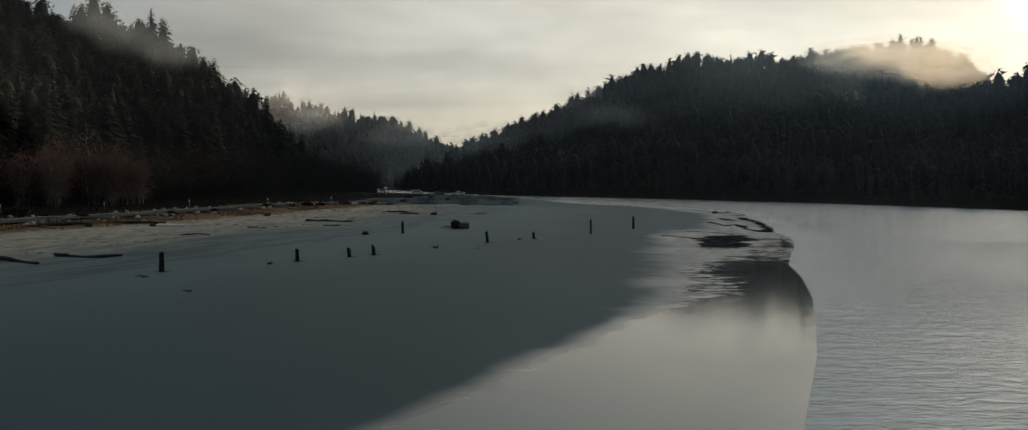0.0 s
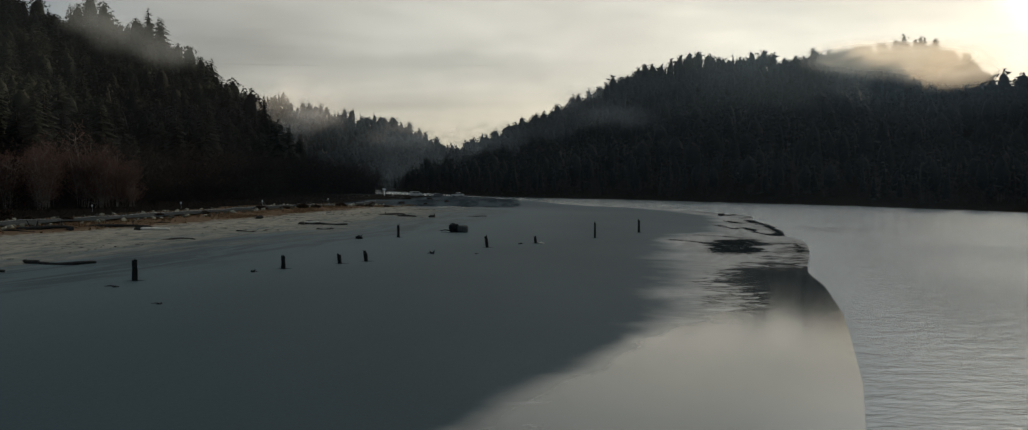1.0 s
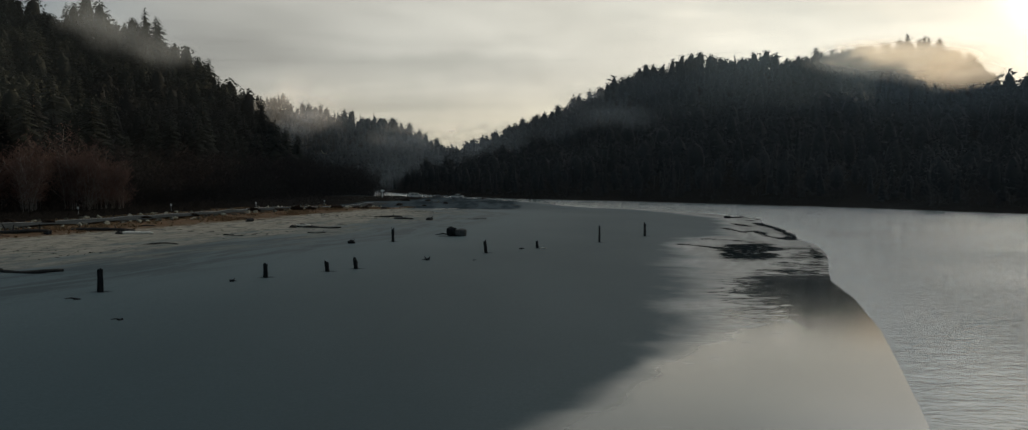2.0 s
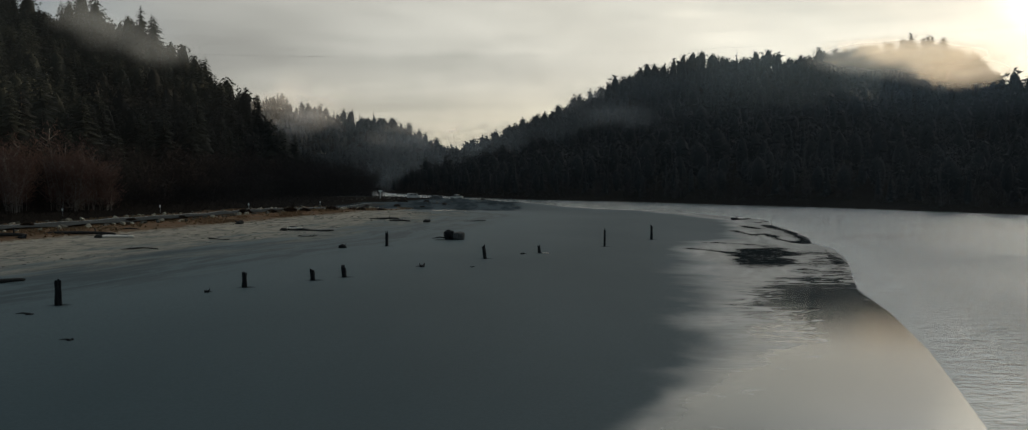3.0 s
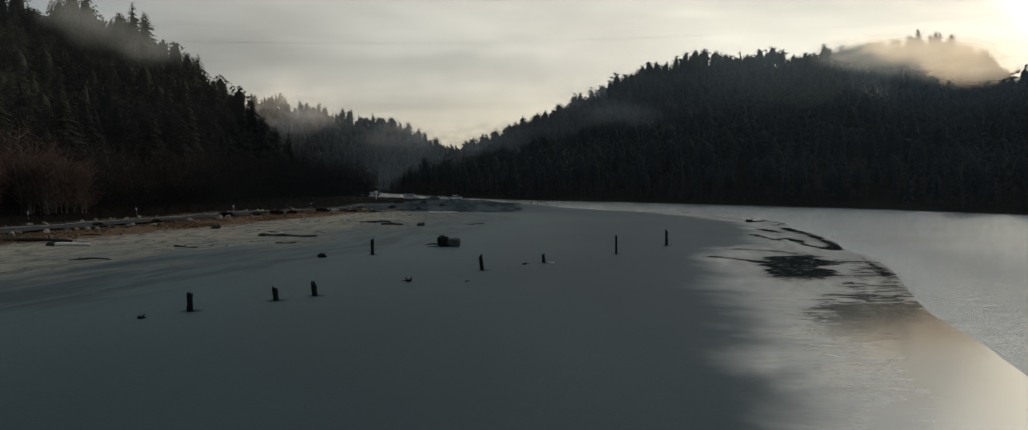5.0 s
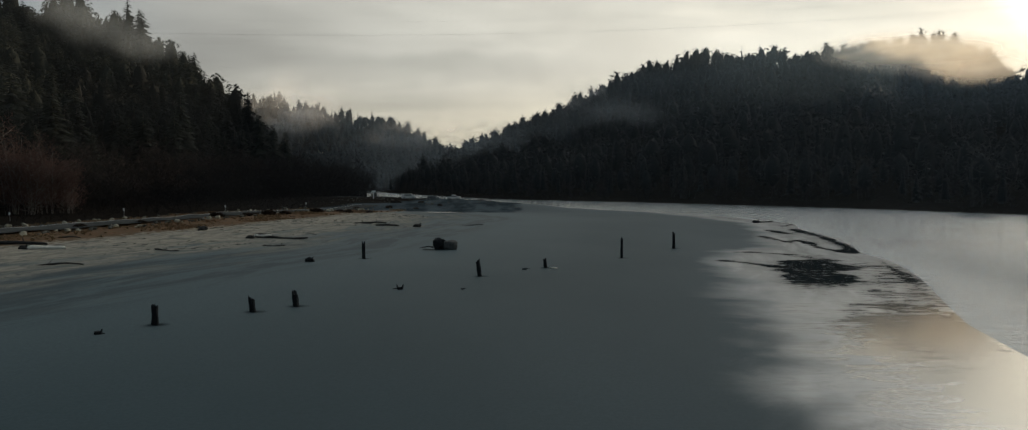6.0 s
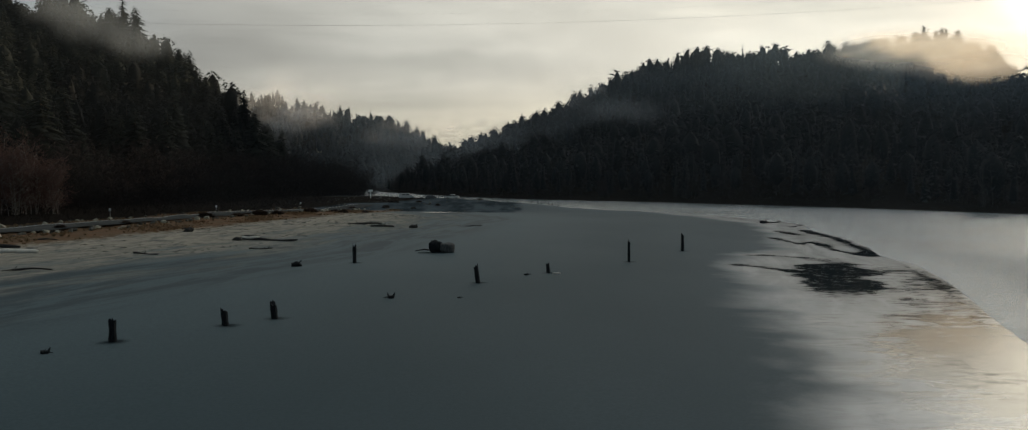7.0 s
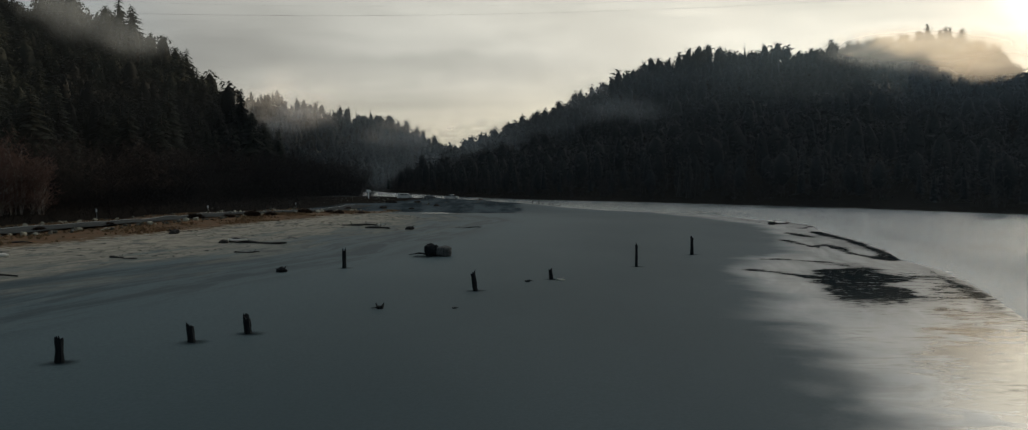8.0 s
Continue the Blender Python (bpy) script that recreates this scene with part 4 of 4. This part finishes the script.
lay("drift_log", log_mesh(8, 7.8, 0.36, 0.13, 0.8, 0), M_drift, -32.5, 148.0, -3, "dark driftwood log with a ragged side")
lay("drift_log", log_mesh(9, 2.3, 0.17, 0.11, 0.8, 0), M_bleached, -35.0, 147.9, 1, "pale bleached driftwood lying on a dark log", lift=0.34)
lay("root_wad", root_wad(10, 0.75, 5, 0.7), M_drift, -36.8, 148.0, 0, "dark root wad at the end of a log", "root")
lay("root_wad", root_wad(11, 0.95, 5, 0.7), M_drift, -47.4, 158.5, 0, "dark root wad half buried in sand", "root")
lay("root_wad", root_wad(12, 0.62, 5, 0.85), M_piling, -21.5, 119.6, 30, "black waterlogged root on damp sand", "root")
lay("root_wad", root_wad(13, 0.7, 5, 0.7), M_piling, -63.3, 122.5, 0, "dark forked root on dry sand", "root")
lay("root_wad", root_wad(14, 1.0, 7), M_piling, 52.0, 208.5, 0, "black root at the tip of the spit", "root")
lay("drift_log", log_mesh(15, 7.0, 0.22, 0.14, 0.5, 2), M_piling, 54.6, 211.2, 44, "dark log stranded at the tip of the spit")
lay("root_wad", root_wad(16, 0.9, 5, 0.7), M_drift, -17.0, 178.0, 0, "dark root on the upper beach", "root")
lay("drift_log", log_mesh(17, 6.0, 0.22, 0.15, 0.5, 2), M_drift, -26.5, 184.0, 6, "dark driftwood log on pale sand")
lay("drift_log", log_mesh(18, 4.0, 0.2, 0.14, 0.4, 1), M_drift, -22.5, 179.0, -5, "dark driftwood log on pale sand")
for i, (x, y, ln, turn) in enumerate(((-44.0, 113.0, 4.2, 3), (-88.0, 118.0, 5.0, 8), (-68.0, 118.0, 4.5, 5), (-40.0, 128.0, 3.0, -4), (-30.0, 136.0, 2.6, 14), (-8.0, 186.0, 4.5, 2), (-58.0, 140.0, 3.2, -8))):
    lay("drift_branch", log_mesh(30 + i, ln, 0.12, 0.06, 0.8, 2), M_drift, x, y, turn, "thin grey driftwood branch on the sand")

lay("wood_chip", log_mesh(21, 0.55, 0.10, 0.07, 0.3, 0), M_bleached, 3.95, 116.7, 12, "small bleached scrap of wood beside a pile")

# the great stump: a dark cut end and a paler body behind it
stump = empty("tree_stump", pose(-9.3, 136.5, float(land(-9.3, 136.5)), 0, 0, 8))
for name, mat, label, cx, size, grain in (("trunk_section", M_grey_wood, "grey weathered trunk lying on its side", 1.25, (1.0, 0.72, 0.66), 0.22), ("root_plate", M_piling, "dark torn root plate", 0.0, (0.82, 0.62, 0.80), 0.34)):
    bm = bmesh.new()
    bmesh.ops.create_icosphere(bm, subdivisions=4, radius=1.0)
    for v in bm.verts:
        box = max(abs(v.co.x), abs(v.co.y), abs(v.co.z))
        c = v.co * (0.55 + 0.45 / box) * 0.92
        c *= 1 + grain * noise.noise(v.co * 1.6 + Vector((cx, 3.1, 0))) + 0.12 * noise.noise(v.co * 5.0)
        v.co = Vector((cx + c.x * size[0], c.y * size[1], 0.62 * size[2] / 0.8 + c.z * size[2]))
    if cx == 0.0:
        for way, ln, rad in (((-1, -0.1, 0.02), 2.3, 0.13), ((-0.8, -0.5, 0.12), 1.2, 0.12), ((-0.5, 0.2, 1.0), 0.95, 0.12), ((0.2, -0.9, 0.1), 0.9, 0.14), ((0.5, -0.3, 1.0), 0.75, 0.10)):
            add_limb(bm, (way[0] * 0.3, 0, 0.18 if way[2] < 0.5 else 0.6), way, ln, rad)
    part(name, bm, mat, stump, label, True)
tagged(stump, "big dark tree stump lying on damp sand", "stump")
sand_disc(-10.2, 135.9, 3.4, 1.7)

# wrack: scraps of bark and sticks strewn in lines along the upper beach
x, y, r = scatter(51, -110, 10, 60, 230, 0.9, lambda x, y: (side(x, y, EDGE) > 76) & (side(x, y, EDGE) < 114) & (side(x, y, ROAD) < -8))
keep = (waves(x * 0.5, y * 1.6, 30, 9) + r.uniform(-1.6, 1.6, len(x))) > 1.35
v, f = [], []
for px, py, pz in zip(x[keep], y[keep], land(x[keep], y[keep])):
    a, ln, w = r.normal(0.05, 0.35), r.uniform(0.1, 0.95) ** 1.8 + 0.08, r.uniform(0.012, 0.035)
    c, s = math.cos(a), math.sin(a)
    tube(v, f, [(px - c * ln / 2, py - s * ln / 2, pz + 0.02), (px, py, pz + w), (px + c * ln / 2, py + s * ln / 2, pz + 0.02)], [w * 0.6, w, w * 0.4], 4)
tagged(link_mesh("wrack", fast_mesh("wrack", v, f), M_drift), "scattered bark and sticks along the tide lines", "driftwood", kind="stuff")

# ---------------------------------------------------------------- road, boulders, markers


def along(line, gap):
    """Places every gap metres along a line, with the direction there."""
    out, carry = [], 0.0
    for (ax, ay), (bx, by) in zip(line, line[1:]):
        ln = math.hypot(bx - ax, by - ay)
        d = carry
        while d < ln:
            out.append((ax + (bx - ax) * d / ln, ay + (by - ay) * d / ln, (bx - ax) / ln, (by - ay) / ln))
            d += gap
        carry = d - ln
    return out


def strip(offset0, offset1, lift, gap=2.5):
    """A band along the road between two offsets to its left."""
    v, q = [], []
    pts = along(ROAD, gap)
    for k, (x, y, dx, dy) in enumerate(pts):
        z = float(land(x, y))
        cols = (offset0, (offset0 + offset1) / 2, offset1)
        for o in cols:
            v.append((x - dy * o, y + dx * o, max(z, float(land(x - dy * o, y + dx * o))) + lift + (0.05 if o == cols[1] else 0)))
        if k:
            b = 3 * k
            q += [(b - 3, b, b + 1, b - 2), (b - 2, b + 1, b + 2, b - 1)]
    return v, q


v, q = strip(-4.0, 4.0, 0.14)
road = tagged(link_mesh("road", smooth(fast_mesh("road", v, q)), M_asphalt), "narrow grey asphalt road along the beach", "road", kind="structure")
for o in (3.6,):
    v, q = strip(o - 0.09, o + 0.09, 0.18)
    tagged(link_mesh("trim", fast_mesh("trim", v, q), M_line), "worn white edge line of the road", "road marking", kind="structure")


def boulder(seed, size):
    bm = bmesh.new()
    bmesh.ops.create_icosphere(bm, subdivisions=2, radius=0.5)
    r = np.random.RandomState(seed)
    cuts = [(Vector(r.normal(0, 1, 3)).normalized(), r.uniform(0.20, 0.36)) for _ in range(9)]
    sx, sy, sz = r.uniform(0.8, 1.3), r.uniform(0.8, 1.2), r.uniform(0.7, 1.05)
    for v in bm.verts:
        for way, depth in cuts:
            over = v.co.dot(way) - depth
            if over > 0:
                v.co -= way * over
        v.co *= 1.3 + 0.1 * noise.noise(v.co * 5 + Vector((seed * 3.1, 0, 0)))
        v.co = Vector((v.co.x * sx * size, v.co.y * sy * size, v.co.z * sz * size + 0.28 * size))
    return bm


boulder_data = []
for k in range(7):
    me = bpy.data.meshes.new("boulder")
    bm = boulder(k, 1.0)
    bm.to_mesh(me)
    bm.free()
    boulder_data.append(me)
rr = np.random.RandomState(77)


def place_boulder(x, y, size, pale):
    me = boulder_data[rr.randint(7)]
    if not me.materials:
        me.materials.append(M_rock)
    ob = new("boulder", me)
    ob.matrix_world = pose(x, y, float(land(x, y)) - 0.05, rr.uniform(-10, 10), rr.uniform(-10, 10), rr.uniform(0, 360)) @ Matrix.Diagonal((size, size, size, 1))
    if pale:
        ob.material_slots[0].link = "OBJECT"
        ob.material_slots[0].material = M_pale_rock
    tagged(ob, "pale rough boulder beside the road" if pale else "dark rough boulder beside the road", "boulder", group="boulders along the road")


for x, y, dx, dy in along(ROAD, 1.25):
    if 100 < y < 262:
        if rr.uniform() < 0.88:
            place_boulder(x + dy * (6.0 + rr.uniform(-0.9, 1.2)), y - dx * 6.0 + rr.uniform(-0.5, 0.5), rr.uniform(0.35, 1.0), rr.uniform() < 0.3)
        if rr.uniform() < 0.42:
            place_boulder(x - dy * (6.6 + rr.uniform(-0.7, 1.6)), y + dx * 6.6 + rr.uniform(-0.5, 0.5), rr.uniform(0.4, 0.95), rr.uniform() < 0.45)


def marker(x, y, h, w):
    """A post with a white reflector plate."""
    z = float(land(x, y))
    base = empty("road_marker", pose(x, y, z))
    bm = bmesh.new()
    bmesh.ops.create_cone(bm, cap_ends=True, segments=8, radius1=0.05, radius2=0.045, depth=h + 0.3, matrix=pose(0, 0, h / 2 - 0.15))
    part("pole", bm, M_steel, base)
    bm = bmesh.new()
    bmesh.ops.create_cube(bm, size=1.0, matrix=pose(0, -0.07, h - 0.3) @ Matrix.Diagonal((w, 0.03, 0.48, 1)))
    bmesh.ops.bevel(bm, geom=list(bm.edges), offset=0.01, segments=1, affect="EDGES")
    part("plate", bm, M_white, base, "white painted plate")
    tagged(base, "roadside marker post with a white plate", "road sign", group="road markers")


for x, y, h in ((-77.4, 196.0, 1.65), (-88.3, 177.0, 1.55), (-66.1, 221.0, 1.5), (-102.0, 163.0, 1.6), (-58.0, 262.0, 1.5)):
    marker(x, y, h, 0.30)


def shrub(seed, size):
    """A low rounded mound of stems."""
    r = np.random.RandomState(seed)
    v, f = [], []
    for k in range(420):
        a, e = r.uniform(0, 6.28), math.acos(r.uniform(0.0, 1.0))
        rad = size * r.uniform(0.45, 1.0)
        p = (rad * math.cos(a) * math.sin(e), rad * math.sin(a) * math.sin(e), 0.62 * rad * math.cos(e))
        b, w = len(v), 0.09 * size
        q = [r.normal(0, 0.16) * size for _ in range(3)]
        v += [(p[0] - w, p[1], p[2]), (p[0] + w, p[1] + w, p[2]), (p[0] + q[0], p[1] + q[1], p[2] + abs(q[2]) + 0.05), (p[0], p[1] - w, p[2] - w)]
        f += [(b, b + 1, b + 2), (b, b + 2, b + 3), (b + 1, b + 3, b + 2), (b, b + 3, b + 1)]
    return v, f


shrub_data = [fast_mesh("shrub", *shrub(k, 1.0)) for k in range(4)]
SHRUBS = [(-92, 152, 2.0), (-84, 141, 1.0), (-79, 139, 1.0), (-75, 143, 0.9), (-57.5, 192, 1.5), (-54, 199, 1.1), (-51.5, 205, 1.6), (-49, 209, 1.2), (-46, 224, 1.4), (-43, 236, 1.0), (-39, 226, 1.1), (-35, 232, 0.8), (-39, 305, 1.8),
          (-30, 300, 0.9), (-12, 340, 1.2), (-3, 352, 1.0), (-89, 122, 1.2), (-66, 158, 1.0), (-62, 170, 0.8), (-44, 262, 1.1), (-36, 270, 1.0), (-28, 268, 0.7), (-22, 278, 0.8)]
for i, (x, y, k) in enumerate(SHRUBS):
    me = shrub_data[i % 4]
    if not me.materials:
        me.materials.append(M_shrub)
    ob = new("shrub", me)
    ob.matrix_world = pose(x, y, float(land(x, y)) - 0.05, 0, 0, 70 * i) @ Matrix.Diagonal((k * 1.2, k, k, 1))
    tagged(ob, "low dark brown shrub", "shrub", group="shrubs by the road")

# rough grass either side of the road
x, y, r = scatter(52, -112, -30, 95, 262, 0.62, lambda x, y: (np.abs(side(x, y, ROAD)) > 4.5) & (side(x, y, ROAD) > -17) & (side(x, y, ROAD) < 9) & (np.abs(x) < 0.7 * (y + 2)))
keep = (waves(x, y, 9, 12) + waves(x, y, 25, 13) + r.uniform(-0.6, 0.6, len(x))) > -0.05 + 0.09 * np.maximum(0, -side(x, y, ROAD) - 10)
x, y = x[keep], y[keep]
z = land(x, y)
a, h, w = r.uniform(0, 6.28, len(x)), r.uniform(0.08, 0.32, len(x)), r.uniform(0.12, 0.3, len(x))
tri = []
for k in range(3):
    b = a + k * 1.05
    lx, ly = r.normal(0, 0.15, len(x)), r.normal(0, 0.15, len(x))
    tri.append(np.stack([np.stack([x - w * np.cos(b), y - w * np.sin(b), z - 0.02], -1), np.stack([x + w * np.cos(b), y + w * np.sin(b), z - 0.02], -1), np.stack([x + lx, y + ly, z + h], -1)], 1))
tri = np.concatenate(tri).reshape(-1, 3)
tagged(link_mesh("dry_grass", fast_mesh("dry_grass", tri, np.arange(len(tri)).reshape(-1, 3)), M_grass), "rust-brown tufts of dry grass by the road", "grass", kind="stuff")

# ---------------------------------------------------------------- the far gravel bar


def vehicle(name, length, width, profile, wheels, mat, label, x, y, turn):
    """A parked vehicle: body from its side outline, cabin glass, wheels, lights. It points along x."""
    base = empty(name, pose(x, y, float(land(x, y)), 0, 0, turn))
    bm = bmesh.new()
    sides = []
    for sgn in (-1, 1):
        sides.append([bm.verts.new((px * length, sgn * width / 2 * (1.0 if pz < 1.0 else 0.86), pz)) for px, pz in profile])
    n = len(profile)
    bm.faces.new(sides[0])
    bm.faces.new(list(reversed(sides[1])))
    for j in range(n):
        bm.faces.new((sides[0][j], sides[0][(j + 1) % n], sides[1][(j + 1) % n], sides[1][j]))
    bmesh.ops.recalc_face_normals(bm, faces=bm.faces)
    bmesh.ops.bevel(bm, geom=list(bm.edges), offset=0.05, segments=2, affect="EDGES")
    part("body", bm, mat, base, soft=False)
    top = max(pz for _, pz in profile)
    for sgn in (-1, 1):
        for u0, u1 in ((-0.30, -0.06), (-0.02, 0.20)):
            bm = bmesh.new()
            bmesh.ops.create_cube(bm, size=1.0, matrix=pose((u0 + u1) / 2 * length, sgn * (width / 2 * 0.93 + 0.01), top - 0.48, sgn * 12) @ Matrix.Diagonal(((u1 - u0) * length, 0.03, 0.42, 1)))
            part("window", bm, M_glass, base, "dark side window")
        for u in wheels:
            bm = bmesh.new()
            bmesh.ops.create_cone(bm, cap_ends=True, segments=18, radius1=0.36, radius2=0.36, depth=0.24, matrix=pose(u * length, sgn * (width / 2 - 0.1), 0.36, 90))
            bmesh.ops.bevel(bm, geom=list(bm.edges), offset=0.03, segments=1, affect="EDGES")
            wheel = part("wheel", bm, M_rubber, base, "black rubber tyre")
            bm = bmesh.new()
            bmesh.ops.create_cone(bm, cap_ends=True, segments=12, radius1=0.2, radius2=0.17, depth=0.05, matrix=pose(u * length, sgn * (width / 2 + 0.03), 0.36, 90))
            part("rim", bm, M_steel, wheel)
        for u, m2 in ((0.497, M_white), (-0.497, M_red)):
            bm = bmesh.new()
            bmesh.ops.create_cube(bm, size=1.0, matrix=pose(u * length, sgn * width * 0.36, 0.82) @ Matrix.Diagonal((0.06, 0.28, 0.16, 1)))
            part("headlight" if u > 0 else "tail_light", bm, m2, base)
    tagged(base, label, "vehicle", group="vehicles on the gravel bar")


VAN = [(-0.5, 0.32), (0.5, 0.32), (0.5, 0.95), (0.44, 1.12), (0.30, 1.25), (0.19, 2.0), (-0.47, 2.05), (-0.5, 1.2)]
PICKUP = [(-0.5, 0.4), (0.5, 0.4), (0.5, 0.95), (0.22, 1.1), (0.12, 1.72), (-0.16, 1.74), (-0.2, 1.12), (-0.5, 1.1)]
CAR = [(-0.5, 0.3), (0.5, 0.3), (0.5, 0.78), (0.24, 0.95), (0.08, 1.42), (-0.26, 1.44), (-0.46, 1.0), (-0.5, 0.95)]
vehicle("camper_van", 5.6, 2.0, VAN, (-0.3, 0.32), M_white_paint, "white camper van parked on gravel", -40.5, 350, 5)
vehicle("pickup_truck", 5.2, 1.9, PICKUP, (-0.3, 0.32), M_white_paint, "white pickup truck parked on gravel", -22.8, 346, 170)
vehicle("car", 4.5, 1.8, CAR, (-0.3, 0.31), M_dark_paint, "dark car parked on gravel", -31.0, 348, 12)


def puddle(x, y, rx, ry, seed):
    r = np.random.RandomState(seed)
    bm = bmesh.new()
    z = max(float(land(x + i * rx, y + j * ry)) for i in (-1, 0, 1) for j in (-1, 0, 1)) + 0.05
    pts = [bm.verts.new((rx * math.cos(a) * (1 + 0.2 * math.sin(3 * a + seed)) * r.uniform(0.9, 1.1), ry * math.sin(a) * r.uniform(0.8, 1.2), 0)) for a in (j * math.tau / 28 for j in range(28))]
    bm.faces.new(pts)
    ob = part("puddle", bm, M_water)
    ob.location = (x, y, z)
    tagged(ob, "still shallow puddle reflecting the pale sky", "water", kind="structure")


puddle(-18.5, 240, 4.2, 2.6, 1)
puddle(-28.5, 242, 0.9, 1.6, 2)
puddle(-13.0, 241, 1.2, 1.4, 3)

# a white post and board by the track
base = empty("track_sign", pose(-54.5, 352, float(land(-54.5, 352))))
bm = bmesh.new()
bmesh.ops.create_cone(bm, cap_ends=True, segments=8, radius1=0.14, radius2=0.12, depth=3.2, matrix=pose(0, 0, 1.5))
part("pole", bm, M_white, base)
bm = bmesh.new()
bmesh.ops.create_cube(bm, size=1.0, matrix=pose(0, -0.15, 2.8) @ Matrix.Diagonal((1.5, 0.05, 0.7, 1)))
part("board", bm, M_white, base)
tagged(base, "pale post with a board beside the gravel track", "sign")

# loose cobbles strewn over the gravel bar
x, y, r = scatter(53, -75, 30, 246, 400, 3.2, lambda x, y: (side(x, y, EDGE) > 12) & (waves(x, y * 0.6, 14, 19) > 0.35) & (land(x, y) > 0.1) & (x < 6))
cob = boulder(9, 1.0)
cv = np.array([v.co for v in cob.verts])
cf = np.array([[v.index for v in f.verts] for f in cob.faces])
cob.free()
size = r.uniform(0.12, 0.5, len(x)) * np.where(r.uniform(0, 1, len(x)) > 0.95, 2.0, 1.0)
pts = cv[None] * size[:, None, None] * np.array([1.2, 1, 0.8]) + np.stack([x, y, land(x, y) - 0.03], -1)[:, None]
fs = cf[None] + (np.arange(len(x)) * len(cv))[:, None, None]
tagged(link_mesh("cobbles", fast_mesh("cobbles", pts.reshape(-1, 3), fs.reshape(-1, 3)), M_rock), "dark cobbles strewn over the gravel bar", "stones", kind="stuff")

# a pale, warm-toned crag on the far side of the valley
bm = bmesh.new()
bmesh.ops.create_icosphere(bm, subdivisions=4, radius=1.0)
for v in bm.verts:
    k = 1 + 0.5 * noise.noise(v.co * 1.8 + Vector((4.2, 0, 0))) + 0.2 * noise.noise(v.co * 5.0)
    v.co = Vector((v.co.x * k * 5.0, v.co.y * k * 9.0, v.co.z * k * 11.0))
crag = part("rock_crag", bm, M_crag)
crag.location = (-292.0, 1286.0, 55.0)
tagged(crag, "pale bare crag among the misty trees", "rock")

# ---------------------------------------------------------------- cables over the river


def cable(x0, x1, y, low, at, k, rad):
    v, f = [], []
    xs = np.linspace(x0, x1, 60)
    tube(v, f, [(x, y, low + k * (x - at) ** 2) for x in xs], [rad] * len(xs), 5)
    for x in (x0, x1):
        g, top = float(land(x, y)), low + k * (x - at) ** 2
        base = empty("utility_pole", pose(x, y, g))
        bm = bmesh.new()
        bmesh.ops.create_cone(bm, cap_ends=True, segments=12, radius1=0.25, radius2=0.15, depth=top - g + 1.5, matrix=pose(0, 0, (top - g) / 2 - 0.25))
        part("pole", bm, M_drift, base)
        tagged(base, "tall grey timber pole that carries a cable", "utility pole")
    tagged(link_mesh("overhead_cable", fast_mesh("overhead_cable", v, f), M_cable), "thin dark cable spanning the river", "cable", group="overhead cables")


cable(-185, 215, 130.5, 25.8, -15, 0.00055, 0.0075)
cable(-180, 225, 166.0, 34.2, -15, 0.00050, 0.004)

# ---------------------------------------------------------------- mist and added haze on the hills


def finish_mist(v, q, rim, mat):
    me = smooth(fast_mesh("mist", v, q))
    me.attributes.new("rim", "FLOAT", "POINT").data.foreach_set("value", np.asarray(rim, np.float32))
    return tagged(link_mesh("mist", me, mat), "see-through sheet that imitates mist and haze", "mist", kind="stuff")


def mist(x, y, z, width, height, turn, bulge, seed, mat):
    """A see-through sheet, bowed and billowed, for mist and for added haze."""
    nx, nz = 24, 12
    v, q, rim = [], [], []
    for j in range(nz + 1):
        for i in range(nx + 1):
            u, w = i / nx * 2 - 1, j / nz * 2 - 1
            n = noise.noise(Vector((u * 2.5 + seed, w * 2, seed * 0.7)))
            v.append((u, -bulge * (1 - u * u) * 0.5 + 0.12 * bulge * n, w))
            rim.append(float(step(1.0 - math.hypot(u, w), 0.0, 1.0)))
            if i and j:
                b = j * (nx + 1) + i
                q.append((b - nx - 2, b - nx - 1, b, b - 1))
    ob = finish_mist(v, q, rim, mat)
    ob.matrix_world = pose(x, y, z, 0, 0, turn) @ Matrix.Diagonal((width / 2, 1, height / 2, 1))
    return ob


# the bright, warm-tinted bank below the summit, the wisps on the near hill, the haze up the valley
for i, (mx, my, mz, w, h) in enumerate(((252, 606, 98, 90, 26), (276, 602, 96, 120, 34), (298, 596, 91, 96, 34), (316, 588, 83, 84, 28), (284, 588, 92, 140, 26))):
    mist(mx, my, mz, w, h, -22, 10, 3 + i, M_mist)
for i, (mx, my, mz, w, h) in enumerate(((-202, 448, 90, 74, 34), (-226, 452, 99, 56, 28), (-186, 456, 80, 60, 26))):
    mist(mx, my, mz, w, h, -10, 8, 13 + i, M_wisp)
for i, (mx, my, mz, w, h) in enumerate(((-188, 720, 74, 105, 84), (-226, 930, 90, 150, 66), (-70, 1230, 74, 330, 84), (92, 840, 92, 140, 56))):
    mist(mx, my, mz, w, h, 0, 20, 23 + i, M_mist_thin)
mist(-62, 760, 46, 190, 56, 0, 20, 29, M_wisp)
mist(58, 478, 44, 66, 20, 0, 8, 33, M_wisp)
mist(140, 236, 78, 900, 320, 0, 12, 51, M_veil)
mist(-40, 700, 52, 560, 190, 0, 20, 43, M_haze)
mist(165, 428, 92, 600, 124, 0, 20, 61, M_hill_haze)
